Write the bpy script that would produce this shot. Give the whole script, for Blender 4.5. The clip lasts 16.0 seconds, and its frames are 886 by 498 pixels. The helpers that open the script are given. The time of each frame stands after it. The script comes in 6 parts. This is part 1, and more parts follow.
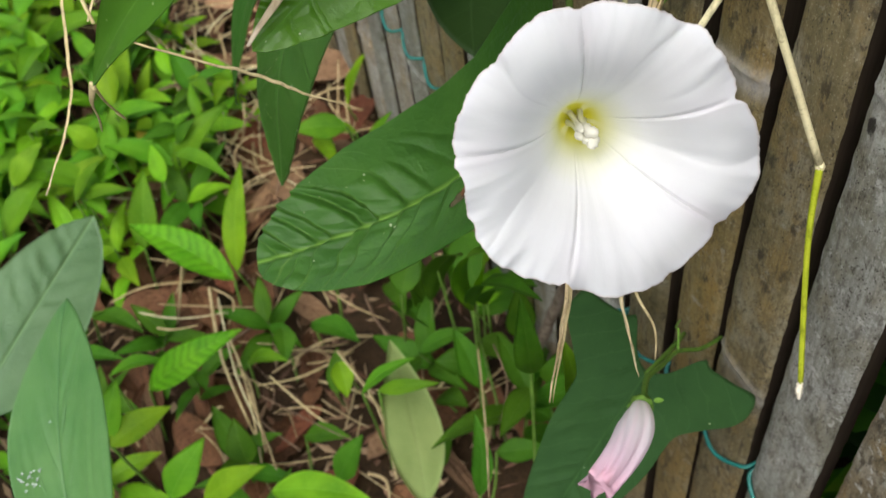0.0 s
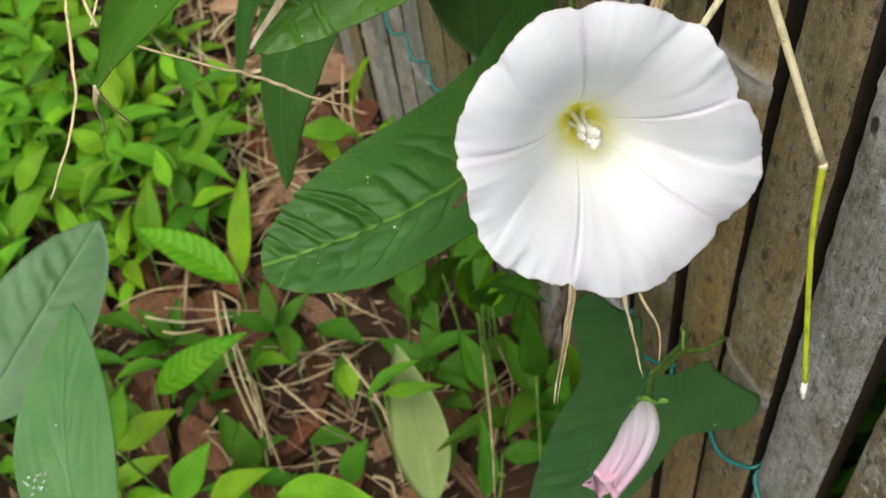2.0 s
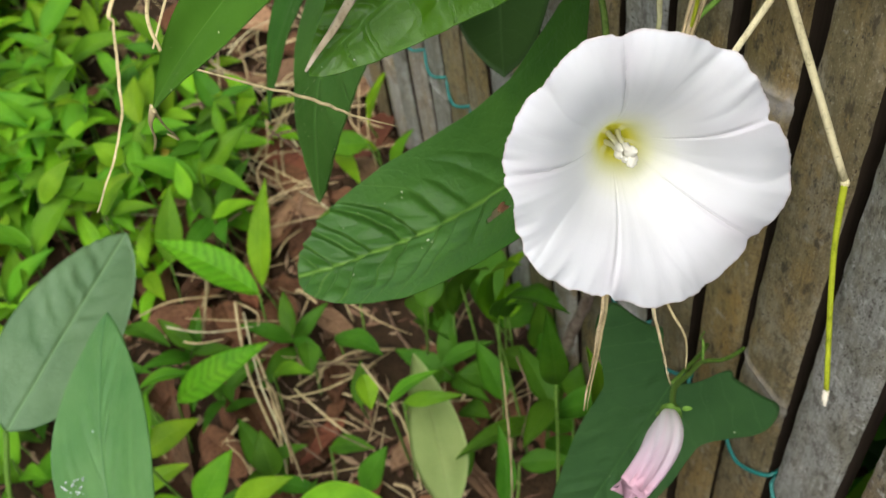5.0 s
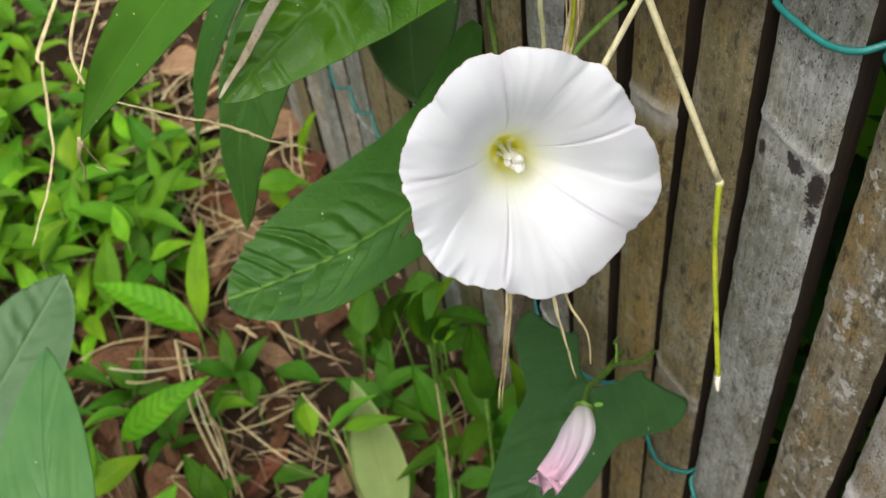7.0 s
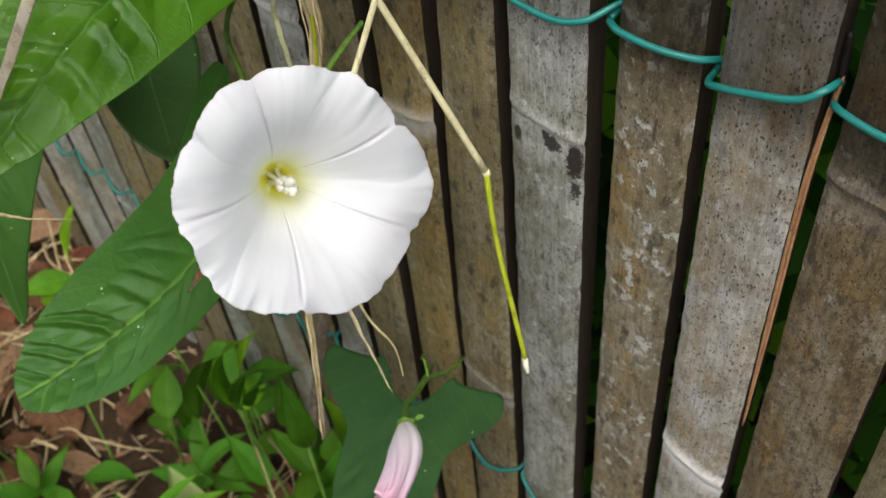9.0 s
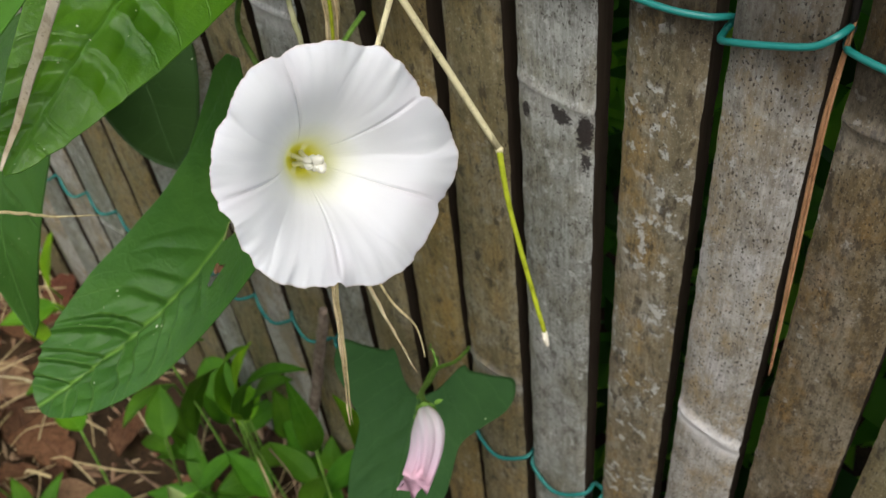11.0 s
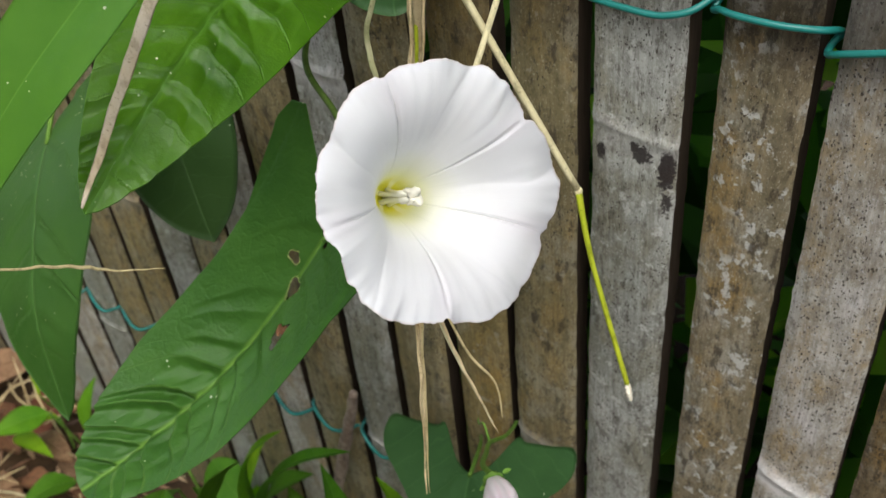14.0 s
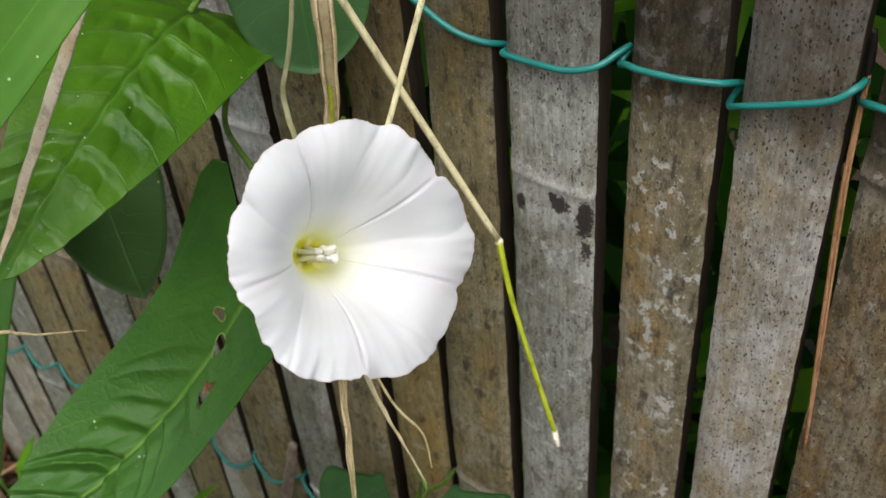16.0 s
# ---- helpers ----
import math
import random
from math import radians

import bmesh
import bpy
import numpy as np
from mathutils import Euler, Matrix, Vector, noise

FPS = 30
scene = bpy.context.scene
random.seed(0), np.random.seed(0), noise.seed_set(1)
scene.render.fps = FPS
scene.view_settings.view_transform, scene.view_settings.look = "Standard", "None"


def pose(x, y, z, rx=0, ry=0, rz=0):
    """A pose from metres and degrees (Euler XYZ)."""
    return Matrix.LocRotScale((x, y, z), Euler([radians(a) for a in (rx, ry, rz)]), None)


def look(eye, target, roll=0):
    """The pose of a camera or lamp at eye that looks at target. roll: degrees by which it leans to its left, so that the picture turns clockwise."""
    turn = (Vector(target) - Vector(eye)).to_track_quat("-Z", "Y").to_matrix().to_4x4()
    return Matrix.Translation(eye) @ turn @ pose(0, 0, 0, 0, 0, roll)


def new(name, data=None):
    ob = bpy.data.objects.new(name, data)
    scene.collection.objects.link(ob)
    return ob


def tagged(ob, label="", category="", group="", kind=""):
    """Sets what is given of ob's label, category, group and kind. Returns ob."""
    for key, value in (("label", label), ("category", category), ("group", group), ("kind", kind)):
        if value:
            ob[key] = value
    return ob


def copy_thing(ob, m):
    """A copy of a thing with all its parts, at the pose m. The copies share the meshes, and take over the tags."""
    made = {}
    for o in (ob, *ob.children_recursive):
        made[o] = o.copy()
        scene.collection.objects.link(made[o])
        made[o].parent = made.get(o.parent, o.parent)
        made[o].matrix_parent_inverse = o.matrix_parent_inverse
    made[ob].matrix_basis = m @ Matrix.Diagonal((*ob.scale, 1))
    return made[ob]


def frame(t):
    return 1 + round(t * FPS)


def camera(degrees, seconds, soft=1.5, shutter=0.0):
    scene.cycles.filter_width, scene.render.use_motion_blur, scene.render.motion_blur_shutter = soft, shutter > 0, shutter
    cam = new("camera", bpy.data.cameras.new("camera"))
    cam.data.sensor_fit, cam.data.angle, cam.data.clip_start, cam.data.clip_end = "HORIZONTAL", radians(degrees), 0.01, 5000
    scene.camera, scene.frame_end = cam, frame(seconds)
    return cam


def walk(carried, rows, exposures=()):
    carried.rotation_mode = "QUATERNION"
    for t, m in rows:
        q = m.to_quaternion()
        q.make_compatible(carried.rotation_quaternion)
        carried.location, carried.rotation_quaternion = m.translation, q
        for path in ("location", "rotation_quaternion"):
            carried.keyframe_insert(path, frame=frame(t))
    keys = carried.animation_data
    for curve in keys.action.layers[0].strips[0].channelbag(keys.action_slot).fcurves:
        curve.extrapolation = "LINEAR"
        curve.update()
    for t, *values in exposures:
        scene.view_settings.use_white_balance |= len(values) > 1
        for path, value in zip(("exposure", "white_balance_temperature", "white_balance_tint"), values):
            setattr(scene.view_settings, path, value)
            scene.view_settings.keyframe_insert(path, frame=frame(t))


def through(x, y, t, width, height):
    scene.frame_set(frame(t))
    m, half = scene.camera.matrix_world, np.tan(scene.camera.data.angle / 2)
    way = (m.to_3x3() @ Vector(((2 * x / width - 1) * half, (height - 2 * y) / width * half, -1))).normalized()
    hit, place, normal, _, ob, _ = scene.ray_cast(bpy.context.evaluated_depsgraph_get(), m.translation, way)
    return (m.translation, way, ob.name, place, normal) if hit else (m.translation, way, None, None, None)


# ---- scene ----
cam = camera(44.0, 16.0)
cam.data.dof.use_dof, cam.data.dof.focus_distance, cam.data.dof.aperture_fstop = True, 0.246, 37.0
PATH = [
    (0, (0.1028, -0.15257, 0.58691), (-0.99827, 0.22179, -1.0402), -10.06),
    (0.5, (0.10262, -0.15279, 0.58544), (-0.99948, 0.21555, -1.04234), -10.36),
    (1, (0.10306, -0.15161, 0.58556), (-0.99829, 0.21701, -1.04268), -10.44),
    (1.5, (0.10354, -0.15194, 0.58683), (-1.00384, 0.21842, -1.03691), -10.48),
    (2, (0.1036, -0.15239, 0.58684), (-1.00655, 0.21548, -1.03558), -10.69),
    (2.5, (0.1032, -0.15211, 0.58634), (-1.0078, 0.21089, -1.03658), -10.96),
    (3, (0.10373, -0.15315, 0.58878), (-1.01018, 0.20699, -1.0328), -11.06),
    (3.5, (0.10409, -0.15289, 0.58721), (-1.01095, 0.20683, -1.03368), -11.19),
    (4, (0.10497, -0.15294, 0.58915), (-1.00788, 0.19887, -1.03499), -11.45),
    (4.2, (0.10367, -0.15495, 0.59124), (-1.01261, 0.19564, -1.0308), -11.50),
    (6.3, (0.12159, -0.16477, 0.60853), (-1.02056, 0.25407, -0.97894), -9.41),
    (6.5, (0.12499, -0.16355, 0.61031), (-1.00948, 0.26797, -0.97927), -9.56),
    (7, (0.1293, -0.16278, 0.60979), (-1.00327, 0.32696, -0.9642), -9.12),
    (7.5, (0.13078, -0.16531, 0.60707), (-0.96188, 0.39357, -0.97209), -9.82),
    (8, (0.13556, -0.1648, 0.60556), (-0.91341, 0.50059, -0.96191), -8.69),
    (8.5, (0.13545, -0.16696, 0.60554), (-0.84968, 0.6164, -0.94876), -7.93),
    (8.7, (0.13549, -0.16796, 0.60515), (-0.83178, 0.64967, -0.94271), -7.26),
    (10.8, (0.13246, -0.18682, 0.60212), (-0.77675, 0.72912, -0.92575), -7.16),
    (11, (0.13132, -0.19079, 0.60129), (-0.78473, 0.73268, -0.91793), -7.53),
    (11.5, (0.12343, -0.19501, 0.59546), (-0.80177, 0.74001, -0.91111), -7.90),
    (12, (0.1131, -0.20142, 0.59331), (-0.81808, 0.75713, -0.89467), -7.81),
    (12.5, (0.10776, -0.20638, 0.58755), (-0.83885, 0.77129, -0.87809), -7.87),
    (13, (0.10337, -0.21305, 0.58218), (-0.84971, 0.81014, -0.84776), -7.27),
    (13.5, (0.10107, -0.21325, 0.5777), (-0.84705, 0.85311, -0.82372), -6.71),
    (14, (0.1044, -0.21496, 0.57905), (-0.83356, 0.88746, -0.80112), -6.40),
    (14.5, (0.1055, -0.21473, 0.57921), (-0.82066, 0.91774, -0.78451), -6.22),
    (15, (0.10765, -0.21134, 0.58116), (-0.80862, 0.93908, -0.77419), -6.08),
    (15.5, (0.10922, -0.20881, 0.58188), (-0.80547, 0.96237, -0.75665), -6.00),
    (16, (0.11215, -0.21, 0.5832), (-0.7838, 0.98251, -0.74916), -5.53),
]

EXPOSURES = [(0.0, 1.22), (8.7, 1.22), (11.0, 1.14), (11.6, 1.2), (13.0, 1.2), (16.0, 1.22)]
walk(cam, [(t, look(eye, target, roll)) for t, eye, target, roll in PATH], EXPOSURES)

# ---- light: a bright overcast sky ----
world = bpy.data.worlds.new("world")
scene.world = world
world.use_nodes = True
wn = world.node_tree
sky = wn.nodes.new("ShaderNodeTexSky")
sky.sky_type = "NISHITA"
sky.sun_disc = False
sky.sun_elevation, sky.sun_rotation = radians(66), radians(150)
sky.air_density, sky.dust_density, sky.ozone_density = 1.0, 2.5, 1.0
cloud = wn.nodes.new("ShaderNodeHueSaturation")
cloud.inputs["Saturation"].default_value = 0.55
wn.links.new(sky.outputs["Color"], cloud.inputs["Color"])
wn.links.new(cloud.outputs["Color"], wn.nodes["Background"].inputs["Color"])
wn.nodes["Background"].inputs["Strength"].default_value = 0.15
sun = new("sun", bpy.data.lights.new("sun", "SUN"))
sun.data.energy, sun.data.angle, sun.data.color = 1.2, radians(75), (1.0, 0.97, 0.93)
sun.matrix_world = look((1.0, -0.95, 2.5), (0, 0, 0.3))


# ---- materials ----
class Mat:
    """A node material with short helpers."""

    def __init__(self, name):
        self.m = bpy.data.materials.new(name)
        self.m.use_nodes = True
        self.t = self.m.node_tree
        self.b = self.t.nodes["Principled BSDF"]
        self.out = self.t.nodes["Material Output"]

    def node(self, kind, **sets):
        n = self.t.nodes.new(kind)
        for k, v in sets.items():
            n.inputs[k.replace("_", " ")].default_value = v
        return n

    def link(self, a, b):
        self.t.links.new(a, b)
        return b

    def coord(self, which="Object", scale=(1, 1, 1)):
        c, m = self.node("ShaderNodeTexCoord"), self.node("ShaderNodeMapping")
        m.inputs["Scale"].default_value = scale
        self.link(c.outputs[which], m.inputs["Vector"])
        return m.outputs["Vector"]

    def noise(self, vec, scale, detail=4.0, rough=0.6):
        n = self.node("ShaderNodeTexNoise", Scale=scale, Detail=detail, Roughness=rough)
        self.link(vec, n.inputs["Vector"])
        return n.outputs["Fac"]

    def voronoi(self, vec, scale):
        n = self.node("ShaderNodeTexVoronoi", Scale=scale)
        self.link(vec, n.inputs["Vector"])
        return n.outputs["Distance"]

    def ramp(self, fac, stops):
        n = self.node("ShaderNodeValToRGB")
        e = n.color_ramp.elements
        while len(e) < len(stops):
            e.new(0.5)
        for el, (p, c) in zip(e, stops):
            el.position, el.color = p, ((*c, 1) if isinstance(c, tuple) else (c, c, c, 1))
        self.link(fac, n.inputs["Fac"])
        return n.outputs["Color"]

    def mix(self, fac, a, b, mode="MIX"):
        n = self.t.nodes.new("ShaderNodeMix")
        n.data_type, n.blend_type = "RGBA", mode
        for sock, v in ((0, fac), (6, a), (7, b)):
            if hasattr(v, "is_linked"):
                self.link(v, n.inputs[sock])
            else:
                n.inputs[sock].default_value = (*v, 1) if isinstance(v, tuple) else v
        return n.outputs[2]

    def math(self, op, a, b=0.0, c=0.0):
        n = self.t.nodes.new("ShaderNodeMath")
        n.operation = op
        for sock, v in ((0, a), (1, b), (2, c)):
            if hasattr(v, "is_linked"):
                self.link(v, n.inputs[sock])
            else:
                n.inputs[sock].default_value = v
        return n.outputs[0]

    def bump(self, height, strength=0.3, distance=0.001):
        n = self.node("ShaderNodeBump", Strength=strength, Distance=distance)
        self.link(height, n.inputs["Height"])
        self.link(n.outputs["Normal"], self.b.inputs["Normal"])

    def random(self):
        return self.node("ShaderNodeObjectInfo").outputs["Random"]

    def set(self, color=None, rough=None, spec=None, through=None, amount=0.3):
        if color is not None:
            if hasattr(color, "is_linked"):
                self.link(color, self.b.inputs["Base Color"])
            else:
                self.b.inputs["Base Color"].default_value = (*color, 1)
        if rough is not None:
            if hasattr(rough, "is_linked"):
                self.link(rough, self.b.inputs["Roughness"])
            else:
                self.b.inputs["Roughness"].default_value = rough
        if spec is not None:
            self.b.inputs["Specular IOR Level"].default_value = spec
        if through is not None:
            tr, mx = self.node("ShaderNodeBsdfTranslucent"), self.node("ShaderNodeMixShader", Fac=amount)
            if hasattr(through, "is_linked"):
                self.link(through, tr.inputs["Color"])
            else:
                tr.inputs["Color"].default_value = (*through, 1)
            self.link(self.b.outputs[0], mx.inputs[1])
            self.link(tr.outputs[0], mx.inputs[2])
            self.link(mx.outputs[0], self.out.inputs["Surface"])
        return self.m


def leaf_mat(name, dark, light, vein, rough=0.42, glow=0.3, pairs=9.0, slant=0.55, spots=0.0, stripes=0.0, spec=0.4, net=0.0, ribs=0.3):
    """A leaf: its UV runs across (0.5 is the midrib) and along; side veins rise at a slant."""
    k = Mat(name)
    uv = k.coord("UV")
    sep = k.node("ShaderNodeSeparateXYZ")
    k.link(uv, sep.inputs[0])
    off = k.math("ABSOLUTE", k.math("SUBTRACT", sep.outputs[0], 0.5))
    obj = k.coord("Object")
    wob = k.noise(obj, 90, 4)
    along = k.math("SUBTRACT", sep.outputs[1], k.math("MULTIPLY", off, slant))
    along = k.math("ADD", along, k.math("MULTIPLY", wob, 0.16))
    saw = k.math("ABSOLUTE", k.math("SUBTRACT", k.math("FRACT", k.math("MULTIPLY", along, pairs)), 0.5))
    side = k.math("SUBTRACT", 1.0, k.math("MULTIPLY", saw, 22.0))
    side = k.math("MULTIPLY", k.math("MAXIMUM", side, 0.0), ribs)
    mid = k.math("MAXIMUM", k.math("SUBTRACT", 1.0, k.math("MULTIPLY", off, 75.0 if ribs else 46.0)), 0.0)
    mid = k.math("MULTIPLY", mid, 0.75 if ribs else 1.0)
    att = k.node("ShaderNodeAttribute")
    att.attribute_name = "rib"
    crease = k.math("MULTIPLY", k.ramp(att.outputs["Fac"], [(0.74, 0.0), (0.93, 1.0)]), k.ramp(k.noise(obj, 130, 2), [(0.35, 0.35), (0.6, 1.0)]))
    veins = k.math("MAXIMUM", k.math("MAXIMUM", side, k.math("MULTIPLY", crease, 0.36)), mid)
    big = k.noise(obj, 45, 4)
    fine = k.noise(obj, 900, 3)
    col = k.mix(k.ramp(big, [(0.3, 0.0), (0.7, 1.0)]), dark, light)
    col = k.mix(k.math("MULTIPLY", fine, 0.25), col, light)
    if stripes:
        band = k.math("ADD", k.math("MULTIPLY", k.math("SINE", k.math("MULTIPLY", along, pairs * 6.283)), 0.22), k.noise(obj, 160, 4))
        col = k.mix(k.math("MULTIPLY", k.ramp(band, [(0.42, 0.0), (0.8, 1.0)]), stripes), col, tuple(c * 0.5 for c in dark))
    col = k.mix(veins, col, vein)
    if spots:
        sp = k.voronoi(obj, 330)
        mask = k.math("MULTIPLY", k.math("LESS_THAN", sp, k.math("MULTIPLY", k.math("SUBTRACT", k.noise(obj, 170, 2), 0.30), 0.42)), k.math("GREATER_THAN", k.noise(obj, 60, 2), 0.68 - spots * 0.1))
        col = k.mix(mask, col, (0.62, 0.66, 0.5))
    hs = k.node("ShaderNodeHueSaturation")
    rnd = k.random()
    k.link(k.math("ADD", 0.84, k.math("MULTIPLY", rnd, 0.3)), hs.inputs["Value"])
    k.link(k.math("ADD", 0.488, k.math("MULTIPLY", rnd, 0.024)), hs.inputs["Hue"])
    k.link(col, hs.inputs["Color"])
    col = hs.outputs["Color"]
    height = k.math("SUBTRACT", k.math("MULTIPLY", fine, 0.35), k.math("ADD", k.math("MULTIPLY", veins, 0.8), k.math("MULTIPLY", crease, 1.5)))
    if net:
        vo = k.node("ShaderNodeTexVoronoi", Scale=210.0)
        vo.feature = "DISTANCE_TO_EDGE"
        jig = k.node("ShaderNodeTexNoise", Scale=200.0)
        k.link(obj, jig.inputs["Vector"])
        k.link(k.mix(0.006, obj, jig.outputs["Color"]), vo.inputs["Vector"])
        cell = k.math("MINIMUM", k.math("MULTIPLY", vo.outputs["Distance"], 6.0), 1.0)
        height = k.math("ADD", height, k.math("MULTIPLY", cell, net))
        col = k.mix(k.math("MULTIPLY", k.math("SUBTRACT", 1.0, cell), 0.10 * net), col, vein)
    k.bump(height, 0.4, 0.0007 if ribs else 0.0015)
    tl = k.mix(1.0, col, (1.7, 1.7, 0.45), "MULTIPLY")
    return k.set(col, k.math("ADD", rough - 0.06, k.math("MULTIPLY", big, 0.16)), spec, tl, glow)


M_LEAF = leaf_mat("bindweed_leaf", (0.036, 0.107, 0.014), (0.068, 0.168, 0.023), (0.18, 0.33, 0.055), 0.36, 0.3, 12.0, 0.34, spots=1.0, spec=0.28, net=0.14, ribs=0.0)
# bindweed leaf with the shade before the fence put into its dark colour
M_SHADELEAF = leaf_mat("shade_toned_bindweed_leaf", (0.016, 0.044, 0.008), (0.028, 0.066, 0.012), (0.04, 0.085, 0.018), 0.5, 0.12, 8.0, 0.34, spots=1.0, spec=0.25)
# darker copy of the bindweed leaf; shade is put into its colour
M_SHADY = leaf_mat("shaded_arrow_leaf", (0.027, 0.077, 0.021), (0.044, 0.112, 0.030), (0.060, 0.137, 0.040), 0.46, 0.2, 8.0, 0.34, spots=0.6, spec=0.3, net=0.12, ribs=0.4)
M_LONG = leaf_mat("long_pale_leaf", (0.066, 0.178, 0.046), (0.116, 0.245, 0.072), (0.048, 0.135, 0.032), 0.38, 0.25, 46.0, 7.0, spec=0.32)
M_BRIGHT = leaf_mat("young_bindweed_leaf", (0.048, 0.152, 0.006), (0.108, 0.262, 0.010), (0.11, 0.26, 0.028), 0.30, 0.42, 7.0, 0.45, spots=1.4, spec=0.5, net=0.07, ribs=0.0)
M_BLADE = leaf_mat("blade_leaf", (0.034, 0.122, 0.016), (0.054, 0.165, 0.023), (0.085, 0.215, 0.045), 0.42, 0.28, 40.0, 6.0, 1.7, spec=0.3)
M_YOUNGBLADE = leaf_mat("young_blade_leaf", (0.057, 0.190, 0.015), (0.090, 0.255, 0.022), (0.14, 0.33, 0.05), 0.42, 0.34, 40.0, 6.0, spots=1.6, spec=0.3)
M_PALE = leaf_mat("pale_leaf", (0.088, 0.178, 0.070), (0.145, 0.250, 0.112), (0.17, 0.29, 0.12), 0.40, 0.25, 8.0, 0.6, spec=0.4, net=0.08, ribs=0.0)
M_HERB = leaf_mat("herb_leaf", (0.125, 0.31, 0.010), (0.31, 0.53, 0.022), (0.30, 0.54, 0.05), 0.5, 0.5, 9.0, 0.4, spec=0.2, net=0.3)
M_HERBMID = leaf_mat("green_herb_leaf", (0.075, 0.235, 0.010), (0.170, 0.375, 0.017), (0.20, 0.42, 0.05), 0.48, 0.42, 9.0, 0.4, spec=0.15, net=0.3)
M_HERB2 = leaf_mat("dark_herb_leaf", (0.042, 0.135, 0.008), (0.090, 0.235, 0.014), (0.13, 0.28, 0.04), 0.48, 0.38, 9.0, 0.4, spec=0.14, net=0.3)
M_STRIPED = leaf_mat("banded_herb_leaf", (0.11, 0.34, 0.010), (0.22, 0.48, 0.018), (0.26, 0.5, 0.05), 0.48, 0.45, 11.0, 0.25, stripes=0.42, spec=0.2)
M_WITHERED = leaf_mat("withered_leaf", (0.22, 0.30, 0.09), (0.33, 0.40, 0.14), (0.24, 0.28, 0.10), 0.6, 0.25, 30.0, 6.0, spec=0.2)
M_YELLOW = leaf_mat("yellow_leaf", (0.45, 0.41, 0.03), (0.58, 0.46, 0.05), (0.5, 0.42, 0.1), 0.5, 0.35)


def straw_mat(name, a, b, rough=0.6, blot=0.75, grain=160):
    k = Mat(name)
    v = k.coord("Object")
    n = k.noise(v, grain, 5)
    f = k.noise(v, 1200, 3)
    col = k.mix(k.ramp(n, [(0.3, 0.0), (0.7, 1.0)]), a, b)
    col = k.mix(k.ramp(k.noise(k.coord("Object", (1, 1, 0.3)), 420, 5, 0.7), [(0.5, 0.0), (0.68, blot)]), col, tuple(c * 0.45 for c in a))
    col = k.mix(k.math("MULTIPLY", k.math("GREATER_THAN", f, 0.64), 0.5), col, tuple(c * 0.35 for c in a))
    hs = k.node("ShaderNodeHueSaturation")
    k.link(k.math("ADD", 0.72, k.math("MULTIPLY", k.random(), 0.45)), hs.inputs["Value"])
    k.link(col, hs.inputs["Color"])
    k.bump(f, 0.3, 0.0004)
    return k.set(hs.outputs["Color"], rough, 0.1)


M_STRAW = straw_mat("dry_straw", (0.48, 0.385, 0.18), (0.66, 0.55, 0.30))
M_TANGLE = straw_mat("old_straw", (0.34, 0.25, 0.12), (0.56, 0.45, 0.24))
M_SHRED = straw_mat("brown_shred", (0.42, 0.30, 0.14), (0.66, 0.54, 0.31))
M_STRAWPALE = straw_mat("pale_straw", (0.56, 0.50, 0.28), (0.68, 0.62, 0.37), 0.45)
M_BLEACHED = straw_mat("bleached_strip", (0.56, 0.42, 0.22), (0.90, 0.84, 0.68), 0.6, 0.5, 42)
M_STRAWGREEN = straw_mat("green_straw", (0.30, 0.36, 0.02), (0.40, 0.44, 0.03), 0.4)
M_PALEGREEN = straw_mat("limp_straw", (0.44, 0.45, 0.22), (0.62, 0.60, 0.36), 0.5, 0.4)
M_SHREDPALE = straw_mat("pale_shred", (0.50, 0.37, 0.18), (0.75, 0.62, 0.37), 0.5, 0.5)
M_FIBRE = straw_mat("straw_fibre", (0.75, 0.68, 0.50), (0.85, 0.80, 0.66))
M_STEM = straw_mat("green_stem", (0.10, 0.22, 0.03), (0.17, 0.30, 0.05), 0.45)
M_STEMDARK = straw_mat("dark_stem", (0.06, 0.105, 0.018), (0.10, 0.16, 0.03), 0.5)
M_BROWNSTEM = straw_mat("brown_twig", (0.16, 0.10, 0.06), (0.32, 0.22, 0.14))
M_STICK = straw_mat("grey_stick", (0.17, 0.12, 0.085), (0.40, 0.33, 0.26), 0.7)
M_NEEDLE = straw_mat("pine_needle", (0.26, 0.13, 0.06), (0.36, 0.20, 0.10), 0.45)
M_BLACK = straw_mat("black_speck", (0.012, 0.011, 0.01), (0.025, 0.02, 0.018))


def litter_mat(name, a, b, c):
    k = Mat(name)
    v = k.coord("Object")
    n, f = k.noise(v, 60, 5), k.noise(v, 420, 5)
    col = k.mix(k.ramp(n, [(0.3, 0.0), (0.7, 1.0)]), a, b)
    col = k.mix(k.ramp(f, [(0.48, 0.0), (0.72, 1.0)]), col, c)
    hs = k.node("ShaderNodeHueSaturation")
    k.link(k.math("ADD", 0.42, k.math("MULTIPLY", k.random(), 0.75)), hs.inputs["Value"])
    k.link(col, hs.inputs["Color"])
    k.bump(f, 0.5, 0.0015)
    return k.set(hs.outputs["Color"], 0.7, 0.12)


M_DEADLEAF = litter_mat("dead_leaf", (0.118, 0.052, 0.024), (0.220, 0.112, 0.056), (0.058, 0.028, 0.014))
M_DEADTAN = litter_mat("tan_dead_leaf", (0.25, 0.145, 0.075), (0.36, 0.22, 0.12), (0.13, 0.072, 0.036))
M_DEADRED = litter_mat("red_dead_leaf", (0.17, 0.058, 0.030), (0.25, 0.095, 0.050), (0.10, 0.036, 0.02))
M_SOIL = litter_mat("soil", (0.026, 0.016, 0.007), (0.065, 0.037, 0.017), (0.014, 0.009, 0.005))


